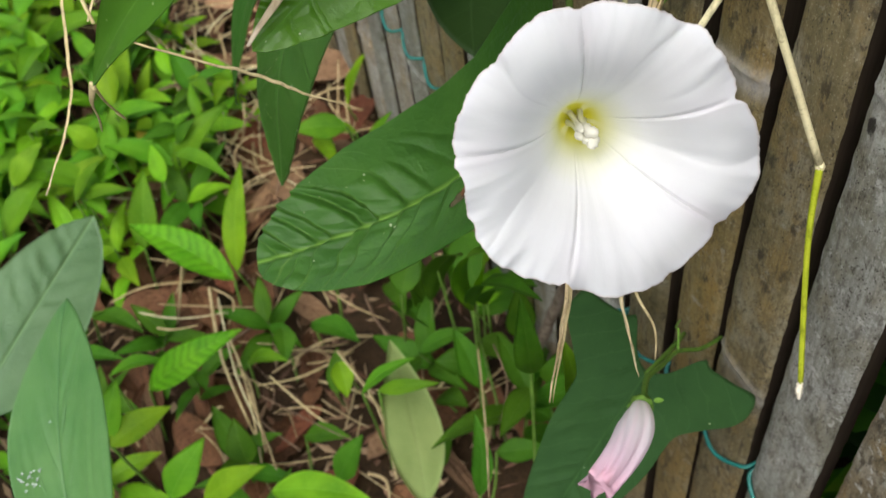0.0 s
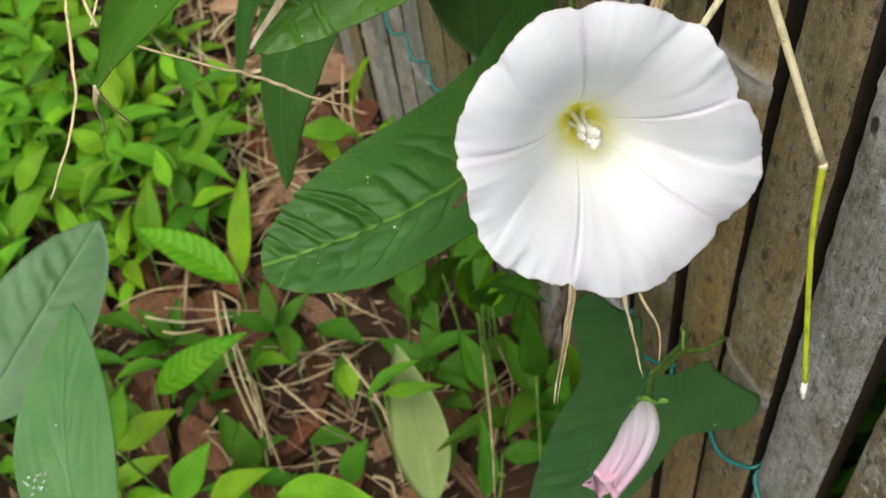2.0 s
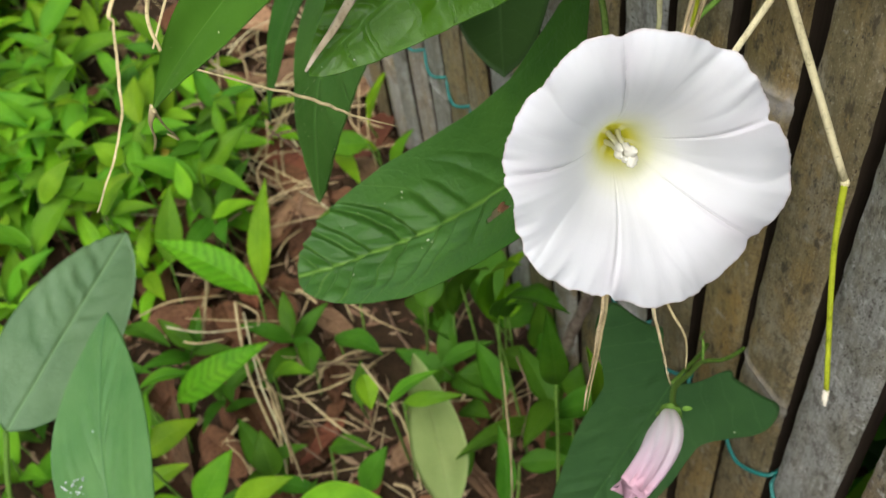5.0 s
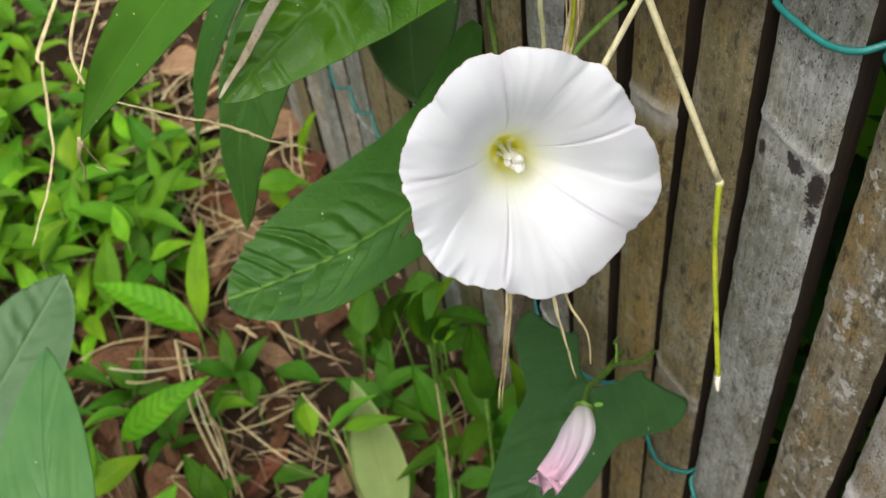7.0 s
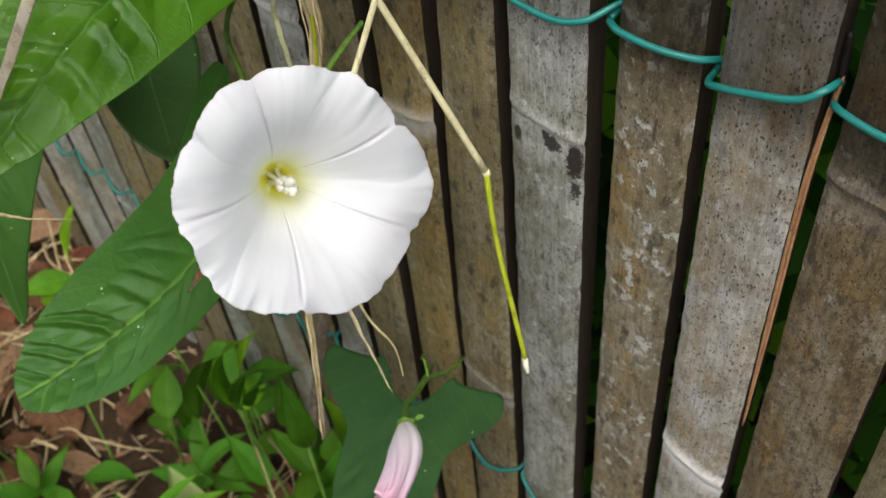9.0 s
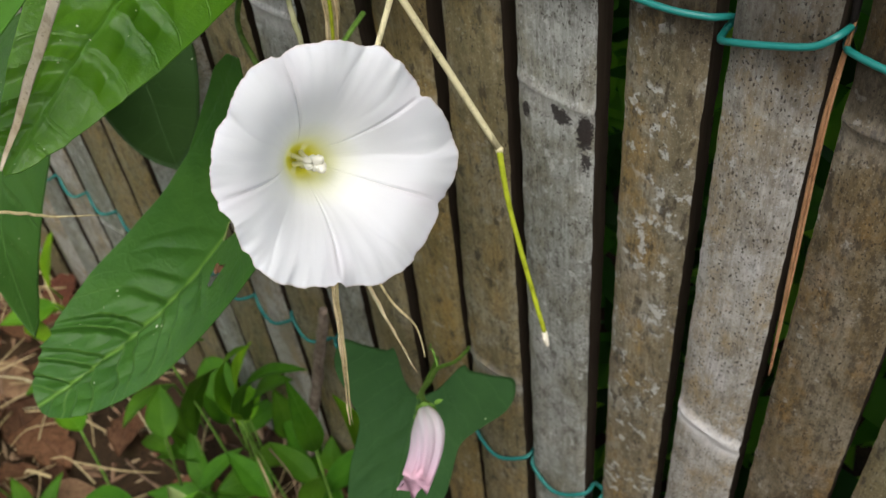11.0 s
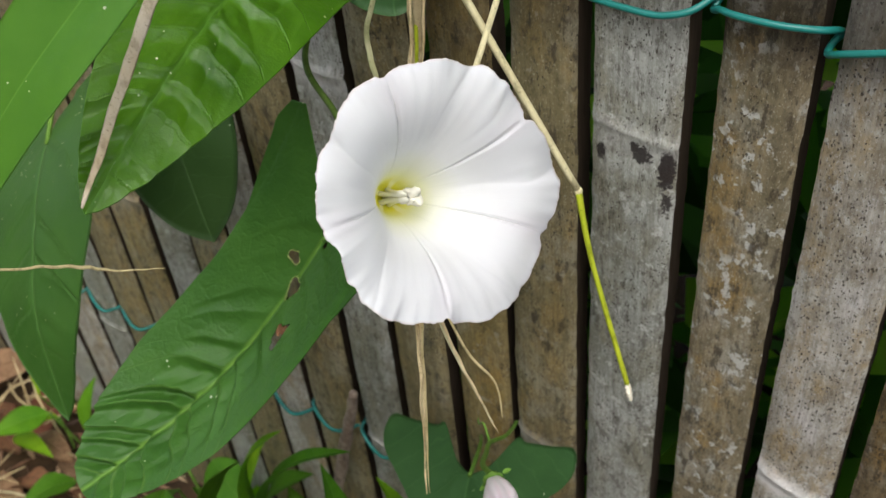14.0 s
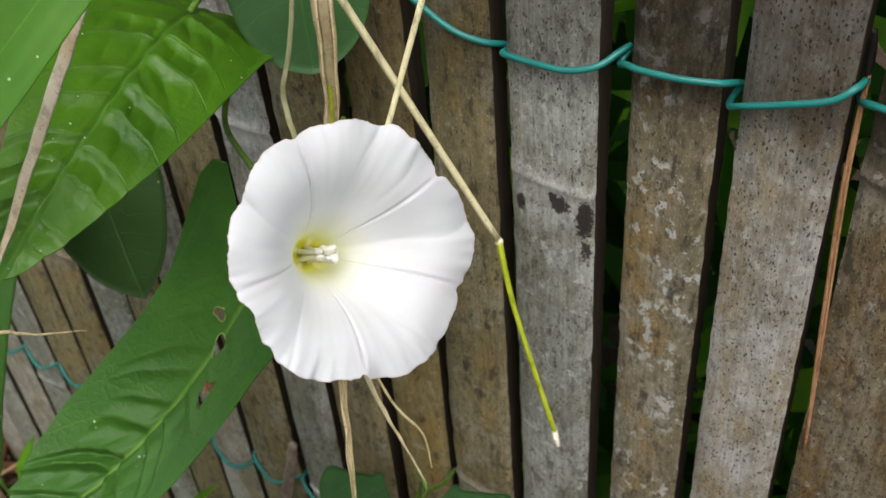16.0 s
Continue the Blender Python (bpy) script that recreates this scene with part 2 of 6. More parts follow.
def bamboo_mat(name, a, b, grey, worn, specks, lichen, upper=0.0, gold=0.5, cloud=0.0, dark_from=0.405, smudge=1.0):
    """Weathered split bamboo: fibres along z, grey bloom, golden patches, dark specks, pale lichen, a darker, browner
    top; white wax and black rot where the slat carries them.
    """
    k = Mat(name)
    obj = k.coord("Object")
    rnd = k.random()
    mp = k.node("ShaderNodeMapping")
    k.link(obj, mp.inputs["Vector"])
    cmb = k.node("ShaderNodeCombineXYZ")
    for i in range(3):
        k.link(k.math("MULTIPLY", rnd, 3.7 + 2.1 * i), cmb.inputs[i])
    k.link(cmb.outputs[0], mp.inputs["Location"])
    base = mp.outputs["Vector"]

    def scaled(sx, sz):
        m = k.node("ShaderNodeMapping")
        m.inputs["Scale"].default_value = (sx, sx, sz)
        k.link(base, m.inputs["Vector"])
        return m.outputs["Vector"]

    fibre = k.noise(scaled(1, 0.03), 1100, 4)
    streak = k.noise(scaled(1, 0.12), 170, 5)
    blot = k.noise(scaled(1, 0.7), 60, 7, 0.72)
    fine = k.noise(scaled(1, 0.6), 1500, 4, 0.7)
    mid = k.noise(scaled(1, 0.55), 420, 6, 0.72)
    wide = k.noise(scaled(1, 0.45), 30, 4, 0.6)
    col = k.mix(k.ramp(streak, [(0.34, 0.0), (0.66, 1.0)]), a, b)
    col = k.mix(k.math("MULTIPLY", k.ramp(blot, [(0.56 - worn * 0.26, 0.0), (0.66 - worn * 0.2, 1.0)]), 0.88), col, grey)
    rust = k.math("MULTIPLY", k.ramp(k.noise(scaled(1, 0.45), 75, 6, 0.66), [(0.50, 0.0), (0.62, 1.0)]), gold)
    col = k.mix(rust, col, (b[0] * 1.02, b[1] * 0.86, b[2] * 0.58))
    if cloud:
        white = k.math("MULTIPLY", k.ramp(k.noise(scaled(1, 0.6), 95, 7, 0.7), [(0.50, 0.0), (0.64, 1.0)]), k.ramp(wide, [(0.42, 0.15), (0.6, 1.0)]))
        col = k.mix(k.math("MULTIPLY", white, cloud), col, (0.66, 0.64, 0.61))
    col = k.mix(k.ramp(mid, [(0.36, 0.75 * smudge), (0.52, 0.0)]), col, tuple(c * 0.5 for c in a))
    col = k.mix(k.math("MULTIPLY", k.ramp(fibre, [(0.36, 1.0), (0.6, 0.0)]), 0.38), col, tuple(c * 0.42 for c in a))
    col = k.mix(k.math("MULTIPLY", k.ramp(wide, [(0.36, 0.55), (0.5, 0.0)]), 0.8 * smudge), col, (a[0] * 0.62, a[1] * 0.66, a[2] * 0.62))
    li = k.math("MULTIPLY", k.ramp(k.noise(scaled(1, 0.8), 230, 6, 0.62), [(0.64 - 0.055 * lichen, 0.0), (0.665 - 0.05 * lichen, 1.0)]), k.ramp(k.noise(base, 45, 3), [(0.44, 0.0), (0.52, 1.0)]))
    col = k.mix(k.math("MULTIPLY", li, 0.8 * min(lichen, 1.0)), col, (0.56, 0.56, 0.51))
    jig = k.node("ShaderNodeTexNoise", Scale=500.0)
    k.link(base, jig.inputs["Vector"])
    vo = k.node("ShaderNodeTexVoronoi", Scale=1050.0)
    k.link(k.mix(0.0012, scaled(1, 0.50), jig.outputs["Color"]), vo.inputs["Vector"])
    size = k.math("MULTIPLY", k.math("SUBTRACT", k.noise(base, 480, 3), 0.2), 0.8)
    dens = k.ramp(k.noise(scaled(1, 0.6), 75, 5, 0.7), [(0.58 - 0.14 * specks, 0.0), (0.66 - 0.14 * specks, 1.0)])
    dots = k.math("LESS_THAN", vo.outputs["Distance"], k.math("MULTIPLY", size, dens))
    col = k.mix(k.math("MULTIPLY", dots, 0.85), col, (0.034, 0.024, 0.014))
    col = k.mix(k.ramp(fine, [(0.56, 0.0), (0.64, 0.5)]), col, tuple(c * 0.45 for c in a))
    col = k.mix(k.ramp(k.noise(scaled(1, 0.5), 1700, 3, 0.7), [(0.58, 0.0), (0.66, 0.5)]), col, tuple(min(0.6, c * 1.4) for c in grey))
    dark = k.ramp(k.noise(scaled(1, 0.38), 250, 7, 0.74), [(0.54, 0.0), (0.61, 1.0)])
    col = k.mix(k.math("MULTIPLY", dark, 0.8 * smudge), col, (0.050, 0.040, 0.026))
    if upper:
        sz = k.node("ShaderNodeSeparateXYZ")
        k.link(obj, sz.inputs[0])
        edge = k.math("ADD", sz.outputs[2], k.math("MULTIPLY", k.math("SUBTRACT", k.noise(scaled(1, 0.4), 130, 6, 0.7), 0.5), 0.030))
        top = k.ramp(k.math("MULTIPLY", k.math("SUBTRACT", edge, dark_from), 30.0), [(0.3, 0.0), (0.9, 1.0)])
        col = k.mix(k.math("MULTIPLY", top, upper), col, k.mix(1.0, col, (0.14, 0.125, 0.108), "MULTIPLY"))
    wax = k.node("ShaderNodeAttribute")
    wax.attribute_name = "wax"
    wf = k.math("MULTIPLY", wax.outputs["Fac"], k.ramp(k.noise(scaled(1, 0.7), 260, 5, 0.7), [(0.35, 0.45), (0.6, 1.0)]))
    col = k.mix(wf, col, (0.74, 0.72, 0.68))
    rot = k.node("ShaderNodeAttribute")
    rot.attribute_name = "rot"
    rf = k.ramp(k.math("ADD", rot.outputs["Fac"], k.math("MULTIPLY", k.math("SUBTRACT", k.noise(base, 520, 6, 0.75), 0.5), 1.5)), [(0.5, 0.0), (0.60, 1.0)])
    col = k.mix(k.math("MULTIPLY", rf, 0.92), col, (0.014, 0.008, 0.008))
    k.bump(k.math("ADD", k.math("ADD", k.math("MULTIPLY", fibre, 0.6), k.math("MULTIPLY", mid, 0.8)), k.math("SUBTRACT", k.math("ADD", fine, li), k.math("MULTIPLY", dots, 0.8))), 0.55, 0.0006)
    return k.set(col, k.math("ADD", 0.42, k.math("MULTIPLY", blot, 0.35)), 0.3)


M_BAMTAN = bamboo_mat("tan_bamboo", (0.206, 0.166, 0.082), (0.336, 0.276, 0.146), (0.36, 0.327, 0.228), 0.3, 1.0, 0.3, 0.6, gold=0.75, dark_from=0.395)
M_BAMGOLD = bamboo_mat("golden_bamboo", (0.258, 0.193, 0.078), (0.382, 0.295, 0.132), (0.39, 0.335, 0.21), 0.2, 0.6, 0.5, 0.6, gold=0.9, dark_from=0.365)
M_BAMGREY = bamboo_mat("grey_bamboo", (0.214, 0.208, 0.156), (0.33, 0.326, 0.258), (0.442, 0.452, 0.408), 0.55, 1.2, 0.9, 0.5, gold=0.3, cloud=0.3, smudge=0.75)
M_BAMBROWN = bamboo_mat("brown_bamboo", (0.196, 0.160, 0.094), (0.315, 0.256, 0.150), (0.39, 0.362, 0.28), 0.3, 0.5, 1.5, 0.9, gold=1.0, cloud=0.15)
M_BAMPALE = bamboo_mat("pale_bamboo", (0.262, 0.222, 0.154), (0.385, 0.338, 0.250), (0.53, 0.510, 0.450), 0.6, 1.7, 0.8, 0.8, gold=0.85, cloud=0.62, dark_from=0.404, smudge=0.5)
M_BAMRUST = bamboo_mat("rusty_bamboo", (0.120, 0.090, 0.046), (0.225, 0.165, 0.082), (0.29, 0.250, 0.175), 0.4, 1.4, 0.5, 0.85, gold=1.0, cloud=0.15)
# brown inner wood with the shade of the gaps put into its colour
k = Mat("shaded_bamboo_inside")
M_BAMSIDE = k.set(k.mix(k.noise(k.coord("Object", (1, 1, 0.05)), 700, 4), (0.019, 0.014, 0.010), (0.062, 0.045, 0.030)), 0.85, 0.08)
k = Mat("green_wire")
M_WIRE = k.set(k.mix(k.noise(k.coord("Object"), 300, 4), (0.006, 0.13, 0.11), (0.015, 0.20, 0.165)), 0.38, 0.5)

# the petals: white, a faint blush along the folds, yellow-green in the throat
k = Mat("white_petal")
sepu = k.node("ShaderNodeSeparateXYZ")
k.link(k.coord("UV"), sepu.inputs[0])
rad, ang = sepu.outputs[1], sepu.outputs[0]
ang = k.math("ADD", ang, k.math("MULTIPLY", k.math("SUBTRACT", k.noise(k.coord("UV", (1, 1, 1)), 14.0, 3), 0.5), 0.006))
col = k.ramp(rad, [(0.0, (0.68, 0.64, 0.04)), (0.085, (0.76, 0.71, 0.06)), (0.115, (0.79, 0.77, 0.22)), (0.150, (0.80, 0.81, 0.50)), (0.21, (0.78, 0.79, 0.67)), (0.32, (0.80, 0.81, 0.797)), (0.6, (0.80, 0.81, 0.815)), (1.0, (0.77, 0.78, 0.788))])
rays = k.math("ABSOLUTE", k.math("SUBTRACT", k.math("FRACT", k.math("MULTIPLY", ang, 5.0)), 0.5))
col = k.mix(k.math("MULTIPLY", k.ramp(rays, [(0.30, 0.0), (0.42, 1.0)]), k.ramp(rad, [(0.0, 0.4), (0.1, 0.7), (0.15, 0.0)])), col, (0.86, 0.85, 0.55))
hair = k.noise(k.coord("UV", (150, 2.5, 1)), 1.0, 3, 0.6)
col = k.mix(k.math("MULTIPLY", k.ramp(hair, [(0.55, 0.0), (0.72, 1.0)]), k.ramp(rad, [(0.14, 0.0), (0.2, 0.32), (0.45, 0.0)])), col, (0.62, 0.66, 0.52))
fold = k.math("ABSOLUTE", k.math("SUBTRACT", k.math("FRACT", k.math("MULTIPLY", ang, 5.0)), 0.5))
line = k.math("MAXIMUM", k.math("SUBTRACT", 1.0, k.math("MULTIPLY", fold, 170.0)), 0.0)
lines = k.math("MULTIPLY", line, k.ramp(rad, [(0.22, 0.0), (0.32, 1.0), (0.55, 0.75), (0.8, 0.25), (1.0, 0.15)]))
blush = k.math("MULTIPLY", k.ramp(fold, [(0.0, 1.0), (0.16, 0.0)]), k.ramp(rad, [(0.4, 0.0), (0.75, 0.5), (1.0, 0.25)]))
col = k.mix(k.math("MULTIPLY", blush, 0.35), col, (0.80, 0.66, 0.76))
col = k.mix(k.math("MULTIPLY", lines, 0.62), col, (0.36, 0.38, 0.34))
edge = k.ramp(rad, [(0.975, 0.0), (1.0, 1.0)])
col = k.mix(k.math("MULTIPLY", edge, 0.35), col, (0.70, 0.55, 0.45))
k.bump(k.noise(k.coord("UV", (90, 4, 1)), 3.0, 3), 0.12, 0.0006)
M_PETAL = k.set(col, 0.55, 0.25, k.mix(1.0, col, (1.08, 1.08, 1.08), "MULTIPLY"), 0.5)
thin = next(q for q in k.t.nodes if q.bl_idname == "ShaderNodeMixShader")
k.link(k.ramp(rad, [(0.0, 0.15), (0.22, 0.20), (0.45, 0.40), (1.0, 0.46)]), thin.inputs[0])
k = Mat("pink_bud")
sepb = k.node("ShaderNodeSeparateXYZ")
k.link(k.coord("UV"), sepb.inputs[0])
col = k.ramp(sepb.outputs[1], [(0.0, (0.56, 0.62, 0.36)), (0.07, (0.70, 0.70, 0.60)), (0.2, (0.76, 0.74, 0.70)), (0.5, (0.75, 0.68, 0.71)), (0.8, (0.74, 0.57, 0.655)), (0.93, (0.74, 0.51, 0.61)), (1.0, (0.66, 0.40, 0.48))])
wav = k.math("SINE", k.math("MULTIPLY", k.math("ADD", sepb.outputs[0], k.math("MULTIPLY", sepb.outputs[1], 0.12)), 62.8))
col = k.mix(k.math("MULTIPLY", k.math("MAXIMUM", wav, 0.0), 0.16), col, (0.78, 0.50, 0.60))
M_BUD = k.set(col, 0.5, 0.3, col, 0.2)
M_PISTIL = Mat("cream_pistil").set((0.84, 0.82, 0.70), 0.5, 0.3, (0.84, 0.82, 0.70), 0.25)


# ---- mesh helpers ----
def mesh_object(name, verts, faces, material, parent=None, label="", uvs=None, smooth=True):
    me = bpy.data.meshes.new(name)
    me.from_pydata(verts, [], faces)
    for m in material if isinstance(material, (list, tuple)) else [material]:
        me.materials.append(m)
    if uvs is not None:
        layer = me.uv_layers.new()
        idx = np.zeros(len(me.loops), dtype=np.int32)
        me.loops.foreach_get("vertex_index", idx)
        layer.data.foreach_set("uv", np.asarray(uvs, dtype=np.float32)[idx].ravel())
    if smooth:
        me.polygons.foreach_set("use_smooth", [True] * len(me.polygons))
    me.update()
    ob = new(name, me)
    if parent is not None:
        ob.parent = parent
    if label:
        tagged(ob, label)
    return ob


def thing(name, at, label, category, group=""):
    """An Empty at the thing's base, which parents its parts."""
    e = new(name)
    e.empty_display_size = 0.01
    e.location = at
    bpy.context.view_layer.update()
    return tagged(e, label, category, group)


def under(ob, parent):
    """Keeps a part that was built in world places where it is, below its thing."""
    ob.parent = parent
    ob.matrix_parent_inverse = Matrix.Translation(parent.matrix_basis.translation).inverted()
    return ob


def smooth_line(points, n=8):
    """Points of a smooth line through the given ones."""
    p = [np.array(q, float) for q in points]
    out = []
    for i in range(len(p) - 1):
        a, b, c, d = p[max(i - 1, 0)], p[i], p[i + 1], p[min(i + 2, len(p) - 1)]
        for j in range(n):
            t = j / n
            out.append(0.5 * (2 * b + (c - a) * t + (2 * a - 5 * b + 4 * c - d) * t * t + (3 * b - a - 3 * c + d) * t ** 3))
    out.append(p[-1])
    return out


def tube(name, points, radii, material, parent=None, label="", sides=8, flat=1.0, n=8, rough=0.0, face=None, kink=0.0):
    """A round or flattened strand along a smooth line; radii runs along it."""
    line = smooth_line(points, n)
    rr = np.interp(np.linspace(0, 1, len(line)), np.linspace(0, 1, len(radii)), radii)
    verts, faces = [], []
    last = None
    if kink:
        ph = 40 * float(line[0][2] + line[0][0])
        line = [c + kink * np.array(noise.noise_vector(Vector((0.35 * i, ph, 1.0)))) * min(1, i / 4) for i, c in enumerate(line)]
    for i, c in enumerate(line):
        d = line[min(i + 1, len(line) - 1)] - line[max(i - 1, 0)]
        d = d / (np.linalg.norm(d) + 1e-12)
        if last is None:
            last = np.cross(d, (0.31, 0.52, 0.8))
        x = last - d * (last @ d) if face is None else np.cross(d, face)
        x /= np.linalg.norm(x)
        y = np.cross(d, x)
        last = x
        for j in range(sides):
            a = 2 * math.pi * j / sides
            r = rr[i] * (1 + rough * math.sin(3.1 * j + 1.7 * i))
            verts.append(tuple(c + x * math.cos(a) * r + y * math.sin(a) * r * flat))
    for i in range(len(line) - 1):
        for j in range(sides):
            faces.append((i * sides + j, i * sides + (j + 1) % sides, (i + 1) * sides + (j + 1) % sides, (i + 1) * sides + j))
    faces.append(tuple(range(sides))[::-1])
    faces.append(tuple(range((len(line) - 1) * sides, len(line) * sides)))
    ob = mesh_object(name, verts, faces, material, None, label)
    return under(ob, parent) if parent is not None else ob


# half outlines, from the stalk to the tip: share of the width and of the length
HERB = ((0, 0), (0.2, 0.06), (0.41, 0.2), (0.5, 0.36), (0.43, 0.56), (0.27, 0.76), (0.09, 0.93), (0, 1))
LANCE = ((0, 0), (0.2, 0.06), (0.38, 0.18), (0.49, 0.36), (0.47, 0.55), (0.36, 0.75), (0.2, 0.9), (0, 1))
BLADE = ((0, 0), (0.3, 0.04), (0.45, 0.2), (0.5, 0.38), (0.42, 0.6), (0.28, 0.8), (0.1, 0.95), (0, 1))
SLENDER = ((0, 0), (0.24, 0.06), (0.43, 0.2), (0.5, 0.38), (0.46, 0.56), (0.33, 0.74), (0.15, 0.91), (0, 1))


def leaf_frame(base, tip, roll):
    b, t = Vector(base), Vector(tip)
    y = t - b
    length = y.length
    y.normalize()
    n = (Vector((0, 0, 1)) - y * y.z).normalized()
    x = y.cross(n)
    a = radians(roll)
    n = n * math.cos(a) + x * math.sin(a)
    return b, y.cross(n), y, n, length


def leaf_mesh(name, base, tip, width, material, roll=0.0, bend=0.03, fold=0.1, outline=LANCE, rings=14, step=5, relief=0.0, pairs=9, slant=0.55,
              ripple=0.0, quilt=0.35, steep=0.22, uneven=1.0, swept=1.0, crinkle=0.4, holes=(), thick=0.00035, seed=1.0, centre=0.35, label=""):
    """A leaf blade with two faces, from its stalk's end to its tip: bent along, folded across, quilted between its side veins."""
    b, x, y, n, length = leaf_frame(base, tip, roll)
    half = [(p[0], p[1]) for p in smooth_line(outline, step)]
    rim = half + [(-u, v) for u, v in half[::-1][1:-1]]
    wob = lambda u, v: noise.noise(Vector((u * 3.1 + seed * 7.3, v * 3.7, seed)))
    uv = [(0.0, centre)]
    for r in range(1, rings + 1):
        f = r / rings
        uv += [(u * f, centre + (v - centre) * f) for u, v in rim]
    count = len(rim)
    tris = [(0, 1 + (j + 1) % count, 1 + j) for j in range(count)]
    for r in range(rings - 1):
        o = 1 + r * count
        tris += [(o + j, o + (j + 1) % count, o + count + (j + 1) % count, o + count + j) for j in range(count)]
    gone = set()
    for hu, hv, ru, rv in holes:
        for i, (u, v) in enumerate(uv):
            d = math.hypot((u - hu) * width / ru, (v - hv) * length / rv) * (1 + 0.22 * math.sin(3 * math.atan2(v - hv, u - hu) + 40 * hv) + 0.1 * math.sin(7 * math.atan2(v - hv, u - hu)))
            if d < 0.8:
                gone.add(i)
            elif d < 1.15:
                s = 1.0 / d
                uv[i] = (hu + (u - hu) * s, hv + (v - hv) * s)
    tris = [f for f in tris if not any(i in gone for i in f)]
    verts, uvs, ribs = [], [], []
    for u, v in uv:
        rib = 0.0
        h = bend * length * 4 * v * (1 - v) + fold * width * math.sqrt(u * u + 0.0004)
        if relief:
            arc = slant * (1.0 if u > 0 else swept) * (abs(u) + 2.4 * abs(u) ** 3)
            side = 1.3 if u > 0 else 0.0
            q = (v - arc + 0.06 * wob(side * 4, (v - arc) * 1.6) + 0.02 * wob(u * 2.5, v * 2.5)) * pairs * (0.6 + 0.4 * max(0.0, v)) + side
            f = q % 1.0
            amp_rib = 0.6 + 1.9 * abs(noise.noise(Vector((math.floor(q) * 1.37 + seed, side * 5.1, 2.0))))
            grow = 0.10 + 0.90 * min(1.0, max(0.0, (v - quilt) / 0.3))
            rib = (0.55 + 0.45 * min(1.0, grow * amp_rib)) * (1 - 2 * min(f, 1 - f)) * min(1.0, abs(u) * 20 + 0.4) * (1 - 0.15 * abs(2 * u))
            cell = 0.5 + 0.5 * math.cos(math.pi * f / steep) if f < steep else (0.5 - 0.5 * math.cos(math.pi * (f - steep) / (1 - steep))) ** 0.8
            amp = relief * grow * min(1.4, amp_rib) * min(1.4, max(0.1, 0.8 + 1.6 * wob(side * 3 + 3 + u * 1.5, v * 2.3))) * (1.0 if u > 0 else uneven)
            fade = max(0.0, 1 - abs(2 * u) ** 1.6) * min(1.0, max(0.0, (1 - v) * 12))
            pucker = -abs(noise.noise(Vector((u * 7 + seed, q * 1.1, 4.0 + side)))) * min(1.0, cell * 2)
            h += amp * fade * ((cell - 0.5) * min(1.0, abs(u) * 22) + 0.35 * wob(u * 3.0, v * 3.0) + crinkle * pucker) + relief * 0.05 * wob(u * 6, v * 6)
            h -= min(relief * 0.3, 0.0005) * max(0.0, 1 - abs(u) * 30)
        h += ripple * width * abs(2 * u) ** 2 * math.sin(9 * v + seed * 3 + (2.0 if u > 0 else 0.0)) + 0.012 * length * wob(u, v)
        verts.append(b + y * (v * length) + x * (u * width) + n * h)
        uvs.append((u + 0.5, v))
        ribs.append(rib)
    low = [p - n * thick for p in verts]
    k0 = len(verts)
    faces = [f[::-1] for f in tris] + [tuple(i + k0 for i in f) for f in tris]
    o = 1 + (rings - 1) * count
    faces += [(o + j, o + (j + 1) % count, o + k0 + (j + 1) % count, o + k0 + j) for j in range(count)]
    ob = mesh_object(name, [tuple(p) for p in verts + low], faces, material, None, label, uvs + uvs)
    if relief:
        ob.data.attributes.new("rib", "FLOAT", "POINT").data.foreach_set("value", ribs + ribs)
    return ob


